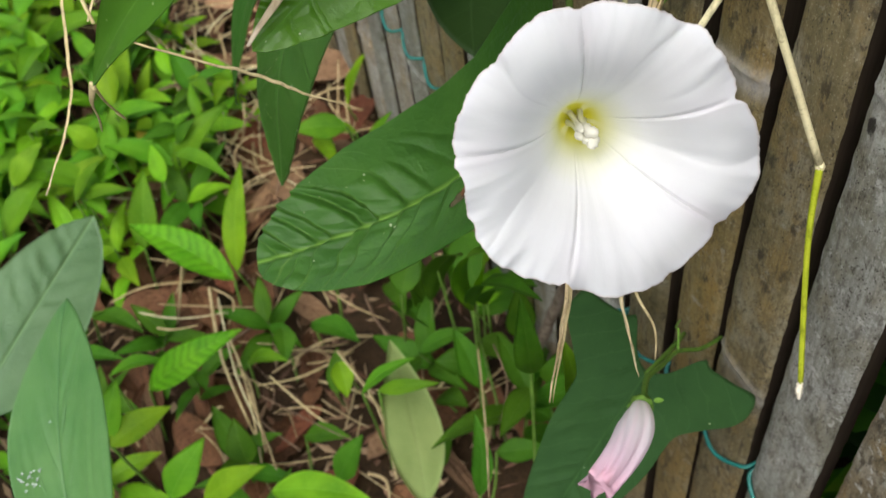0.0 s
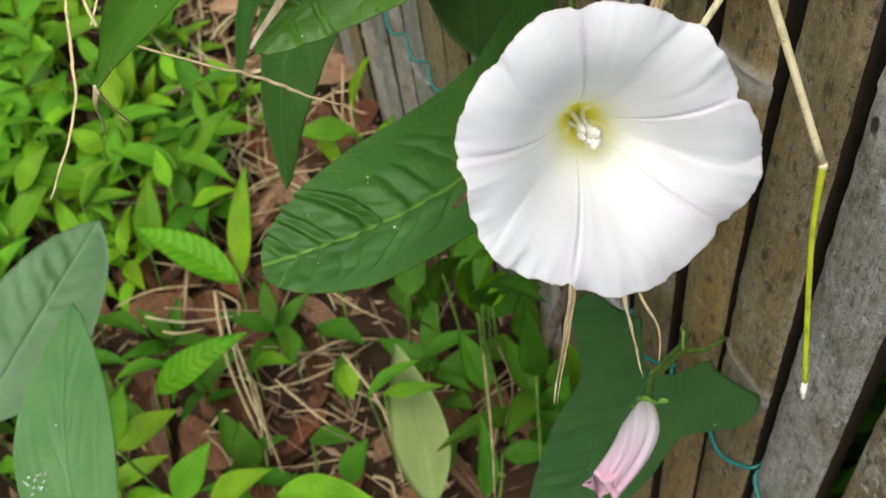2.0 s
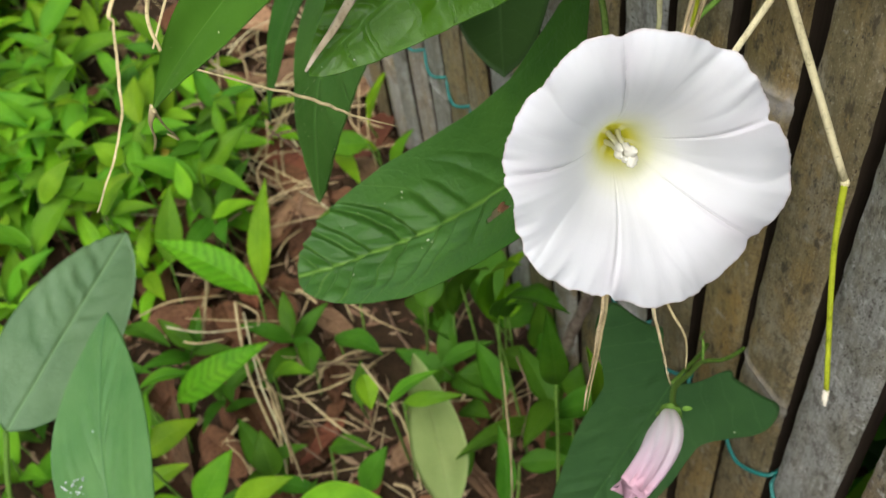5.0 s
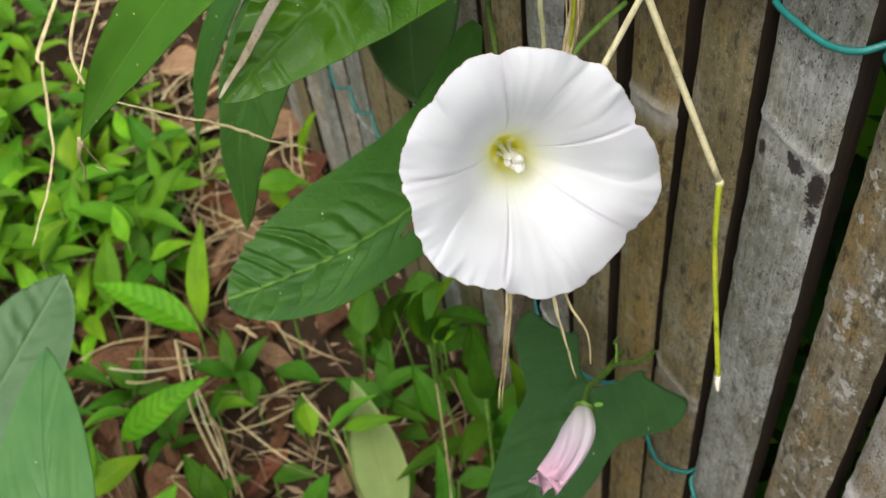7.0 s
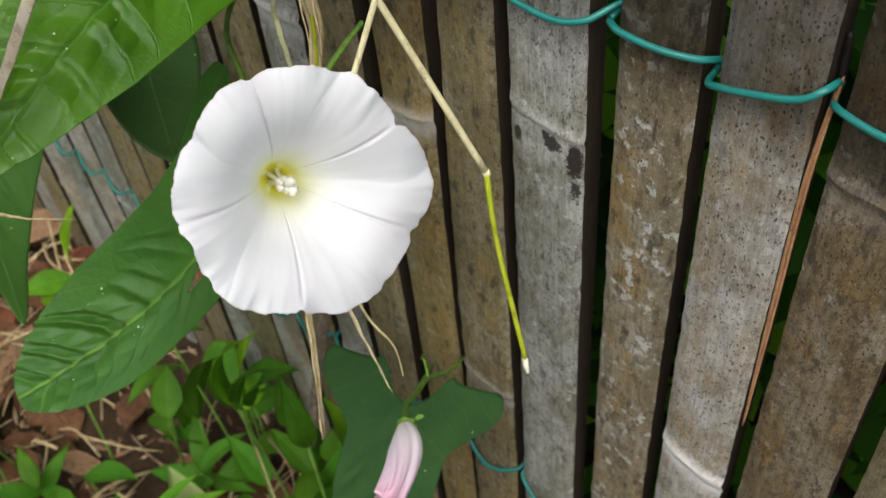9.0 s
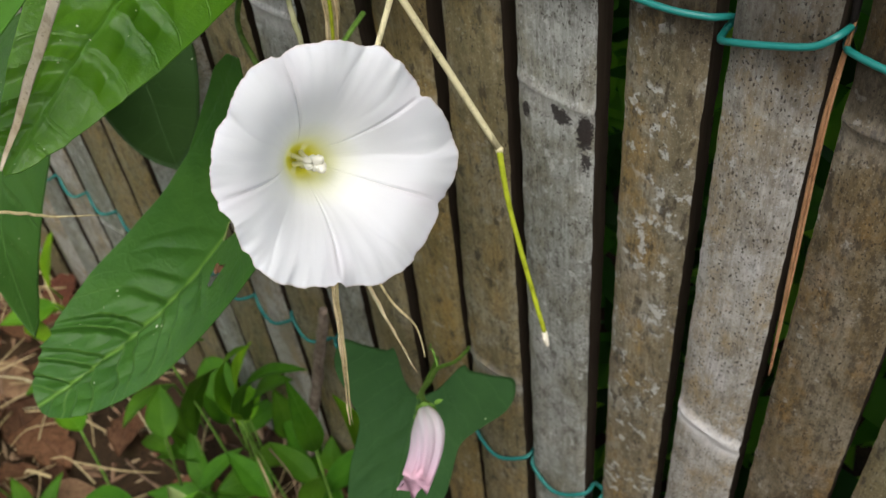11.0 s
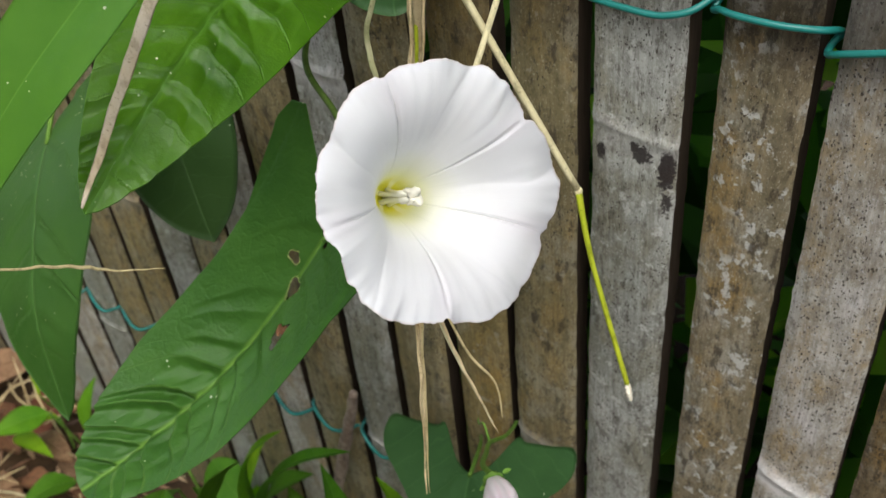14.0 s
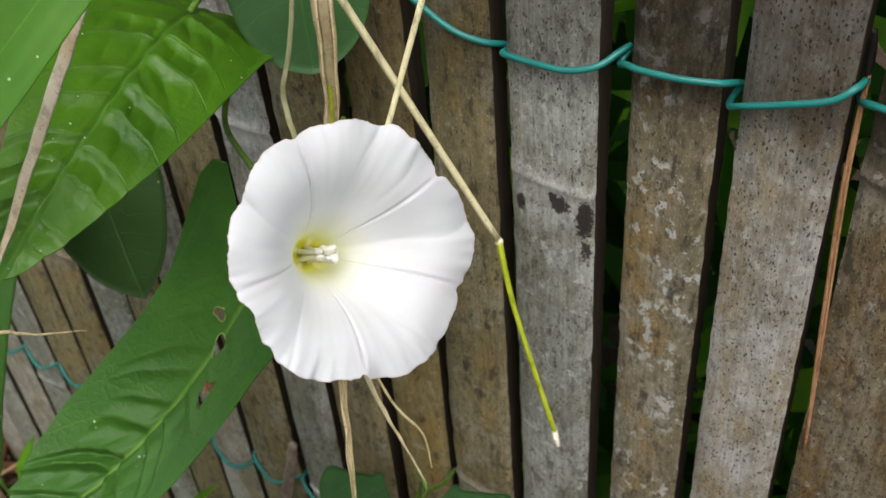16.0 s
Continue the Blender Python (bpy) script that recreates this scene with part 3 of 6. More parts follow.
def quilted_leaf(name, base, tip, width, material, half, back, veins, slants, roll=0.0, bend=0.0, fold=0.0, depth=0.0015, smooth_to=0.0, drop=0.28, cross=0.3, holes=(), seed=1.0, rows=280, cols=150, thick=0.00035):
    """A leaf blade on a grid of lengthwise and crosswise lines. half: half widths along it; back: how far the base lobes reach behind the stalk;
    veins: where the side veins leave the midrib, on either side; the blade steps down past each vein and swells towards the next."""
    b, x, y, n, length = leaf_frame(base, tip, roll)
    rng = random.Random(int(seed * 10))
    swell = [[rng.uniform(0.45, 1.4) for _ in range(len(veins[k]) + 2)] for k in (0, 1)]
    reach = [[rng.uniform(0.55, 0.9) for _ in range(len(veins[k]) + 2)] for k in (0, 1)]
    knots = [[-9.0, *veins[k], 9.0] for k in (0, 1)]
    fuzz = lambda p, q, r: noise.noise(Vector((p + seed * 5.1, q, r)))
    verts, uvs, ribs, place = [], [], [], []
    for i in range(rows + 1):
        run = 1 - (1 - i / rows) ** 1.15
        for j in range(cols + 1):
            s = -1 + 2 * j / cols
            v0 = float(np.interp(abs(s), back[0], back[1]))
            v = v0 + (1 - v0) * run
            u = s * float(np.interp(v, half[0], half[1])) * (1 + 0.012 * fuzz(v * 9, 2.0 if s > 0 else 5.0, 1.0))
            place.append((u, v))
    gone = set()
    for hu, hv, ru, rv in holes:
        for i, (u, v) in enumerate(place):
            d = math.hypot((u - hu) * width / ru, (v - hv) * length / rv) * (1 + 0.22 * math.sin(3 * math.atan2(v - hv, u - hu) + 40 * hv) + 0.1 * math.sin(7 * math.atan2(v - hv, u - hu)))
            if d < 0.8:
                gone.add(i)
            elif d < 1.15:
                place[i] = (hu + (u - hu) / d, hv + (v - hv) / d)
    for u, v in place:
        k, a = (0, u) if u > 0 else (1, -u)
        q = v - slants[k] * (1 + 0.35 * fuzz(v * 4, k * 7.0, 6.0)) * (a + 4.5 * a ** 3) + 0.016 * fuzz(u * 6, v * 6, 3.0) + 0.006 * fuzz(u * 17, v * 17, 4.0)
        m = max(0, sum(1 for z in knots[k] if z <= q) - 1)
        lo, hi = max(knots[k][m], veins[k][0] - 0.12), min(knots[k][m + 1], veins[k][-1] + 0.12)
        f = min(0.999, max(0.0, (q - lo) / (hi - lo)))
        fall = max(0.0, 1 - f / drop) ** 1.6
        rise = max(0.0, (f - drop) / (1 - drop)) ** 1.35
        share = min(1.0, a / 0.5)
        fade = max(0.0, 1 - (share / reach[k][m]) ** 3) * min(1.0, 0.25 + a * 14) * min(1.0, max(0.0, (1 - v) * 9))
        grow = 0.12 + 0.88 * min(1.0, max(0.0, (v - smooth_to) / 0.34))
        puff = cross * (abs(math.sin(math.pi * (a * 7 + 2.3 * fuzz(m * 1.7, k * 3.0, v * 2)))) - 0.5) * math.sin(math.pi * f)
        h = bend * length * 4 * v * (1 - v) + fold * width * math.sqrt(u * u + 0.0004)
        h += depth * grow * fade * swell[k][m] * (fall + rise - 0.5 + puff + 0.25 * fuzz(u * 9, v * 11, 7.0))
        h -= 0.0004 * max(0.0, 1 - a * 34) - 0.0014 * fuzz(u * 2.4, v * 2.6, 9.0) + 0.0010 * (share ** 10)
        near = min(abs(q - lo), abs(q - hi))
        ribs.append(math.exp(-(near / 0.011) ** 2) * (1 - 0.12 * share) * (0.62 + 0.38 * grow))
        verts.append(b + y * (v * length) + x * (u * width) + n * h)
        uvs.append((u + 0.5, v))
    w = cols + 1
    top = [(i * w + j, (i + 1) * w + j, (i + 1) * w + j + 1, i * w + j + 1) for i in range(rows) for j in range(cols)]
    top = [q for q in top if not any(i in gone for i in q)]
    k0 = len(verts)
    faces = [q[::-1] for q in top] + [tuple(i + k0 for i in q) for q in top]
    ring = [i * w for i in range(rows + 1)] + [i * w + cols for i in range(rows, -1, -1)] + list(range(cols - 1, 0, -1))
    faces += [(a, c, c + k0, a + k0) for a, c in zip(ring, ring[1:] + ring[:1]) if a // w < rows or c // w < rows]
    ob = mesh_object(name, [tuple(p) for p in verts] + [tuple(p - n * thick) for p in verts], faces, material, None, "", uvs + uvs)
    ob.data.attributes.new("rib", "FLOAT", "POINT").data.foreach_set("value", ribs + ribs)
    return ob


def leaf_thing(label, base, tip, width, material, stalk=(), category="leaf", group="", stalk_r=0.0009, **kw):
    """One leaf with its stalk, as a thing of its own."""
    t = thing("leaf", base, label, category, group)
    under((quilted_leaf if "veins" in kw else leaf_mesh)("blade", base, tip, width, material, **kw), t)
    if stalk:
        tube("stalk", [base, *stalk], [stalk_r, stalk_r], M_STEM, t, "", 6)
    return t


# ---- ground ----
def ground_height(x, y):
    h = -0.02 + 0.10 * min(y, 0.0) if y > -0.4 else -0.06
    return h + 0.008 * noise.noise(Vector((x * 9, y * 9, 0.3))) + 0.003 * noise.noise(Vector((x * 41, y * 41, 1.3)))


def build_ground():
    xs = np.concatenate([np.linspace(-60, -1.6, 14), np.linspace(-1.5, 0.5, 120), np.linspace(0.7, 60, 14)])
    ys = np.concatenate([np.linspace(-60, -0.9, 14), np.linspace(-0.8, 0.6, 84), np.linspace(0.8, 60, 14)])
    verts = [(x, y, ground_height(x, y)) for y in ys for x in xs]
    w = len(xs)
    faces = [(j * w + i, j * w + i + 1, (j + 1) * w + i + 1, (j + 1) * w + i) for j in range(len(ys) - 1) for i in range(w - 1)]
    tagged(mesh_object("ground", verts, faces, M_SOIL), "dark brown soil under leaf litter", "ground", kind="structure")


build_ground()
k = Mat("light_blocking_wall")
M_WALL = k.set(k.mix(k.noise(k.coord("Object"), 6, 5), (0.20, 0.195, 0.18), (0.30, 0.29, 0.27)), 0.85, 0.2)


def build_blocking_wall():
    """A plain unseen wall added across from the fence to block low sky light."""
    x0, x1, y0, y1, z0, z1 = -5.0, 5.0, -2.4, -2.2, -0.2, 2.3
    v = [(x, y, z) for z in (z0, z1) for y in (y0, y1) for x in (x0, x1)]
    tagged(mesh_object("wall_south", v, [(0, 2, 3, 1), (4, 5, 7, 6), (0, 1, 5, 4), (2, 6, 7, 3), (0, 4, 6, 2), (1, 3, 7, 5)], M_WALL, smooth=False), "added unseen grey wall that blocks low light", "wall", kind="structure")


build_blocking_wall()


# ---- bamboo fence ----
def slat_mesh(x0, x1, z0, z1, nodes, material, lean=0.0, depth=0.0, seed=0.0, bulge=0.0021, thick=0.0078, wax=0.15, rot=(), rows=60, cols=12, tilt=0.0, taper=0.0, ridge=1.0):
    """A split bamboo slat: a bowed outer face, ridged nodes, and sawn sides and back darkened with gap shade. rot:
    black patches as x, z and two radii.
    """
    zs = list(np.linspace(z0, z1, rows))
    for zn in nodes:
        zs += [zn - 0.012, zn - 0.008, zn - 0.005, zn - 0.003, zn - 0.0012, zn, zn + 0.0012, zn + 0.003, zn + 0.007]
    zs = sorted(zs)
    verts, faces, mats, waxes, rots = [], [], [], [], []
    ring = cols + 5
    for z in zs:
        mid = 0.5 * (x0 + x1) + lean * (z - 0.3) + 0.0004 * noise.noise(Vector((seed, z * 6, 0)))
        narrow = taper * min(1.0, max(0.0, (z - 0.27) / 0.14))
        mid += 0.5 * narrow
        half = 0.5 * (x1 - x0 - narrow) * (1 + 0.006 * noise.noise(Vector((seed + 5, z * 9, 0))))
        for i in range(ring):
            s = -1 + 2 * i / cols
            slant = tilt * s
            out, wide, white = depth, 1.0, 0.0
            for zn in nodes:
                d = z - zn - slant
                out -= 0.0007 * ridge * math.exp(-(d / (0.0016 * ridge)) ** 2) - (0.0004 * math.exp(-((d + 0.006) / 0.004) ** 2)) - (0.0004 if d > 0 else 0.0) * math.exp(-abs(d) / 0.02)
                wide *= 1 + 0.012 * math.exp(-(d / 0.004) ** 2)
                white = max(white, wax * math.exp(-((d + 0.003) / (0.005 if ridge == 1 else 0.0052)) ** 2))
            h = half * wide
            chip = 0.0003 * noise.noise(Vector((seed, z * 130, 5.0 if s > 0 else 9.0))) + 0.0003 * noise.noise(Vector((seed, z * 420, 3.0))) if abs(s) > 0.99 else 0.0
            if i <= cols:
                yy = out - bulge * (1 - abs(s) ** 4.5) + 0.0003 * noise.noise(Vector((s * 2 + seed, z * 30, 2))) + 0.0002 * noise.noise(Vector((s * 9 + seed, z * 90, 4)))
                verts.append((mid + h * s + chip, yy, z))
                waxes.append(white)
                px, pz = mid + h * s, z
                rots.append(max([0.0] + [math.exp(-((px - q[0]) / q[2]) ** 2 - ((pz - q[1]) / q[3]) ** 2) for q in rot]))
            else:
                sx, sy = ((0.97, 1.0), (0.4, 0.7), (-0.4, 0.7), (-0.97, 1.0))[i - cols - 1]
                verts.append((mid + h * sx + chip, depth + thick * sy, z))
                waxes.append(0.0)
                rots.append(0.0)
    for r in range(len(zs) - 1):
        for i in range(ring):
            a, b2 = r * ring + i, r * ring + (i + 1) % ring
            faces.append((a, b2, b2 + ring, a + ring))
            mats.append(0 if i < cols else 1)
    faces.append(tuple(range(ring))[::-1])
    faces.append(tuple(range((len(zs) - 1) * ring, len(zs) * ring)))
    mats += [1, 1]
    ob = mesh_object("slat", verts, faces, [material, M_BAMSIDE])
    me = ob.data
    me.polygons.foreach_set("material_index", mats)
    for name, values in (("wax", waxes), ("rot", rots)):
        me.attributes.new(name, "FLOAT", "POINT").data.foreach_set("value", values)
    me.set_sharp_from_angle(angle=radians(48))
    return ob


def build_fence():
    fence = thing("bamboo_fence", (-0.2, 0.003, -0.06), "weathered split-bamboo screen fence bound with green wire", "fence")
    rng = random.Random(4)

    def slat(x0, x1, material, nodes, **kw):
        under(slat_mesh(x0, x1, -0.08, 0.78, nodes, material, seed=x0 * 91, **kw), fence)

    near = dict(rows=230, cols=18)
    slat(0.1395, 0.163, M_BAMGREY, (0.33, 0.61), depth=0.002)
    slat(0.1070, 0.1325, M_BAMTAN, (0.21, 0.52), **near)
    slat(0.0745, 0.1005, M_BAMRUST, (0.424, 0.69), wax=0.12, **near)
    slat(0.0450, 0.0690, M_BAMPALE, (0.273, 0.60), wax=1.6, tilt=-0.003, ridge=1.7, **near)
    slat(0.0165, 0.0395, M_BAMBROWN, (0.13, 0.56), depth=0.001, **near)
    slat(-0.0185, 0.0080, M_BAMGREY, (0.392, 0.68), wax=0.28, tilt=-0.001,
         rot=((-0.0022, 0.3855, 0.0038, 0.0042), (-0.0045, 0.388, 0.0015, 0.002), (0.0055, 0.3820, 0.0030, 0.0095), (0.0060, 0.370, 0.0012, 0.006), (-0.0150, 0.382, 0.002, 0.004), (-0.0070, 0.4200, 0.0050, 0.0006), (-0.0060, 0.4180, 0.0036, 0.0004)), **near)
    slat(-0.0495, -0.0235, M_BAMTAN, (0.2275, 0.505), wax=0.45, tilt=-0.0018, taper=0.0045, **near)
    slat(-0.0770, -0.0528, M_BAMGOLD, (0.3595, 0.62), depth=0.001, wax=0.75, tilt=0.0025, taper=0.001, **near)
    slat(-0.1085, -0.0828, M_BAMTAN, (0.30, 0.58), **near)
    slat(-0.1370, -0.1128, M_BAMGREY, (0.16, 0.372), wax=0.6, **near)
    slat(-0.1710, -0.1415, M_BAMTAN, (0.26, 0.55), **near)
    x = -0.174
    kinds = (M_BAMPALE, M_BAMGREY, M_BAMTAN, M_BAMGREY, M_BAMPALE)
    while x > -2.2:
        w = rng.uniform(0.024, 0.029)
        slat(x - w, x, kinds[rng.randrange(5)], (rng.uniform(0.05, 0.3), rng.uniform(0.4, 0.65)), depth=rng.uniform(-0.001, 0.001))
        x -= w + rng.uniform(0.003, 0.005)
    x = 0.170
    while x < 1.6:
        w = rng.uniform(0.024, 0.028)
        slat(x, x + w, kinds[rng.randrange(5)], (rng.uniform(0.05, 0.3), rng.uniform(0.4, 0.65)))
        x += w + 0.006
    return fence


FENCE = build_fence()


def wire_row(edges, z, rise, label):
    """Plastic-coated wire that runs in front of each slat, hooks round its edge and slips behind the next gap."""
    rng = random.Random(int(z * 1000))
    pts = []
    for i, (a, b) in enumerate(edges):
        dip = rng.uniform(0.003, 0.006)
        zz = z + 0.06 * a
        pts += [(a - 0.0012, 0.004, zz + 0.001), (a - 0.0005, -0.0012, zz - 0.001), (0.65 * a + 0.35 * b, -0.0050, zz - dip), (0.35 * a + 0.65 * b, -0.0050, zz - dip), (b + 0.0008, -0.0010, zz + 0.002), (b + 0.0018, 0.005, zz + 0.003)]
    return tube("wire", pts, [0.0009, 0.0009], M_WIRE, FENCE, label, 8, 1.0, 4)


tube("wire", [(-0.082, 0.004, 0.456), (-0.074, -0.003, 0.455), (-0.056, -0.0046, 0.448), (-0.044, -0.0046, 0.441), (-0.033, -0.0044, 0.435), (-0.025, -0.002, 0.432), (-0.0205, 0.004, 0.429), (-0.0198, 0.001, 0.4290),
              (-0.0175, -0.0030, 0.4308), (-0.007, -0.0052, 0.4322), (0.002, -0.0052, 0.4328), (0.009, -0.0030, 0.4348), (0.0126, 0.002, 0.4372), (0.0140, 0.005, 0.4375), (0.0128, 0.002, 0.4340), (0.0165, -0.0025, 0.4372),
              (0.021, -0.0046, 0.4382), (0.031, -0.0048, 0.4388), (0.0395, -0.002, 0.4385), (0.0432, 0.004, 0.4360), (0.0415, 0.004, 0.4320), (0.0422, -0.000, 0.4318), (0.0462, -0.0036, 0.4352), (0.057, -0.0052, 0.4400), (0.066, -0.0046, 0.4435), (0.0700, -0.0020, 0.4465), (0.0705, 0.004, 0.4450),
              (0.0700, 0.004, 0.4400), (0.0745, -0.0025, 0.4435), (0.088, -0.0052, 0.4450), (0.098, -0.003, 0.448), (0.1035, 0.003, 0.450), (0.110, -0.0035, 0.447), (0.122, -0.0050, 0.447), (0.134, 0.003, 0.450)],
     [0.0009, 0.0009], M_WIRE, FENCE, "teal plastic-coated wire", 8, 1.0, 5)
wire_row([(-0.58 + 0.0293 * i, -0.58 + 0.0293 * i + 0.0265) for i in range(14)], 0.165, 0.0, "teal plastic-coated wire")
wire_row([(-0.171, -0.144), (-0.14, -0.1125), (-0.109, -0.0795), (-0.0765, -0.0515), (-0.05, -0.0235), (-0.0185, 0.008), (0.0165, 0.0395), (0.045, 0.069), (0.0745, 0.1005)], 0.170, 0.0, "teal plastic-coated wire")

# ---- the white flower ----
FC, FN, DEPTH = Vector((-0.0084, -0.0814, 0.4279)), Vector((0.757, -0.299, 0.581)).normalized(), 0.0315
FX = (Vector((-0.025, -0.0755, 0.4493)) - FC)
FX = (FX - FN * FX.dot(FN)).normalized()
FY = FN.cross(FX)
RIM_R = (28.989, -1.076, -2.12, -0.087, 0.87, 0.473, -0.243, 0.017, -0.25, -0.429, -0.262, 0.347, 0.701)
RIM_H = (-2.708, 2.483, 3.108, -0.648, -2.724, -1.307, -0.479)
SOFT_FOLDS = ((323, 1, 0.9), (256, -1, 1.2), (119, 1, 1.1), (40, -1, 1.2), (300, 1, 0.5), (195, -1, 0.4))
FOLDS = (0.0, 80.0, 161.0, 229.0, 283.0, 360.0)
NOTCHES = ((282.5, 1.2, 2.4), (39, 0.9, 4.0), (1, 0.8, 3.0), (92, 1.1, 5.0), (160, 0.7, 2.2), (227, 0.9, 2.6), (234, 0.7, 3.0), (324, 1.0, 6.0), (187, 0.6, 3.5), (111, 0.5, 3.0), (306, 0.5, 3.0), (60, 0.4, 3.0))


def wave(c, a):
    """A sum of waves round the rim, in metres."""
    return 0.001 * (c[0] + sum(c[2 * q - 1] * math.cos(q * a) + c[2 * q] * math.sin(q * a) for q in range(1, len(c) // 2 + 1)))


def build_flower():
    f = thing("bindweed_flower", FC - FN * 0.047, "large white trumpet bindweed flower with a yellow-green throat", "flower")
    na, nr = 420, 64
    verts, uvs = [], []
    for i in range(nr + 1):
        for j in range(na + 1):
            a = 2 * math.pi * j / na
            share = float(np.interp(math.degrees(a), FOLDS, (0, 0.2, 0.4, 0.6, 0.8, 1.0)))
            fold = math.cos(10 * math.pi * share)
            near = abs((share * 5 + 0.5) % 1 - 0.5)
            if i < 10:
                s = 0.0
                q = i / 10
                r = 0.0005 + 0.0029 * q ** 0.6 + 0.0003 * (1 - q) * fold
                h = -DEPTH - 0.0030 * (1 - q)
                v = 0.1 * q
            else:
                s = (i - 10) / (nr - 10)
                rim, lift = wave(RIM_R, a), wave(RIM_H, a)
                crease = math.exp(-(near / 0.018) ** 2)
                ridge = math.exp(-((near - 0.5) / 0.12) ** 2)
                lip = max(0.0, s - 0.6) / 0.4
                scallop = lip ** 3 * (-0.016 * math.exp(-(near / 0.03) ** 2) + 0.004 * math.sin(31 * a + 1) + 0.009 * noise.noise(Vector((math.cos(a) * 11, math.sin(a) * 11, 1))) + 0.012 * noise.noise(Vector((math.cos(a) * 5, math.sin(a) * 5, 3))) + 0.005 * noise.noise(Vector((math.cos(a) * 16, math.sin(a) * 16, 7))))
                flare = s + 0.05 * math.sin(math.pi * s)
                r = 0.0036 + (rim - 0.0036) * flare * (1 + scallop)
                for at, deep_mm, spread in NOTCHES:
                    d = (math.degrees(a) - at + 180) % 360 - 180
                    r -= 0.001 * deep_mm * lip ** 5 * math.exp(-(d / spread) ** 2)
                r += 0.00022 * lip ** 6 * (noise.noise(Vector((math.cos(a) * 34, math.sin(a) * 34, 2))) + 0.7 * noise.noise(Vector((math.cos(a) * 70, math.sin(a) * 70, 5))))
                h = lift * s ** 1.5 - DEPTH * (1 - s) ** 3.0
                h -= 0.0010 * crease * math.sin(math.pi * min(1, s * 1.05)) + 0.0011 * ridge * s * (1.2 - s)
                h += lip ** 2 * (0.0008 * math.sin(12 * a + 0.7) + 0.0006 * noise.noise(Vector((math.cos(a) * 14, math.sin(a) * 14, 4))) + 0.0012 * noise.noise(Vector((math.cos(a) * 6, math.sin(a) * 6, 9)))) + 0.0004 * s * noise.noise(Vector((math.cos(a) * 9, math.sin(a) * 9, s * 2)))
                for at, side, amp in SOFT_FOLDS:
                    d = ((math.degrees(a) - at + 180 + 4 * math.sin(5 * s + at)) % 360 - 180) * side
                    h -= 0.0011 * amp * math.exp(-abs(d) / (2.2 if d > 0 else 11.0)) * max(0.0, s - 0.25) ** 0.8
                v = 0.1 + 0.9 * s
            verts.append(FC + FX * (r * math.cos(a)) + FY * (r * math.sin(a)) + FN * h)
            uvs.append((share + 0.1, v))
    w = na + 1
    top = [(i * w + j, i * w + j + 1, (i + 1) * w + j + 1, (i + 1) * w + j) for i in range(nr) for j in range(na)]
    k0, first = len(verts), nr - 5
    low = [p - FN * 0.00025 for p in verts[first * w:]]
    shift = k0 - first * w
    faces = top + [tuple(i + shift for i in q[::-1]) for q in top[first * na:]]
    faces += [(nr * w + j, nr * w + j + 1, nr * w + j + 1 + shift, nr * w + j + shift) for j in range(na)]
    under(mesh_object("corolla", [tuple(p) for p in verts + low], faces, M_PETAL, None, "", uvs + uvs[first * w:]), f)
    deep = FC - FN * (DEPTH + 0.0028)
    off = FX * -0.0002 - FY * 0.0004
    tube("tube", [deep - FN * 0.008, deep - FN * 0.004, deep - FN * 0.0012], [0.0026, 0.0030, 0.0028], M_STEM, f, "pale green flower tube", 14)
    tip = deep + FN * 0.0157 + off * 3
    style = tube("style", [deep, deep + FN * 0.013 + off, tip], [0.0006, 0.0005, 0.0005], M_PISTIL, f, "", 8)
    for sx in (-1, 1):
        tube("stigma", [tip - FN * 0.0004, tip + FN * 0.0010 + FX * 0.0009 * sx, tip + FN * 0.0034 + FX * 0.0014 * sx - FY * 0.0006 * sx], [0.0007, 0.0014, 0.0012, 0.0004], M_PISTIL, style, "", 10, rough=0.2)
    for i in range(5):
        a = 2 * math.pi * (i + 0.5) / 5
        d = FX * math.cos(a) + FY * math.sin(a)
        e = 0.0009 * (i % 3)
        fil = tube("filament", [deep + d * 0.0021, deep + d * 0.0011 + FN * 0.006, deep + d * 0.0009 + FN * (0.0125 + e)], [0.0007, 0.0006, 0.0005], M_PISTIL, f, "", 6)
        tube("anther", [deep + d * 0.0010 + FN * (0.0116 + e), deep + d * 0.0012 + FN * (0.0140 + e), deep + d * 0.0009 + FN * (0.0162 + e)], [0.0005, 0.0009, 0.0008, 0.0003], M_PISTIL, fil, "", 8, rough=0.22)
    back = deep - FN * 0.004
    tube("calyx", [back - FN * 0.006, back - FN * 0.003, back + FN * 0.001], [0.0015, 0.0042, 0.0038], M_STEM, f, "green calyx", 12)
    tube("stalk", [back - FN * 0.004, Vector((-0.0603, -0.0570, 0.4130)), Vector((-0.0796, -0.046, 0.4183)), Vector((-0.088, -0.022, 0.43)), Vector((-0.092, -0.006, 0.45))], [0.0009, 0.0008], M_STEMDARK, f, "thin dark green stalk", 8)
    return f


build_flower()

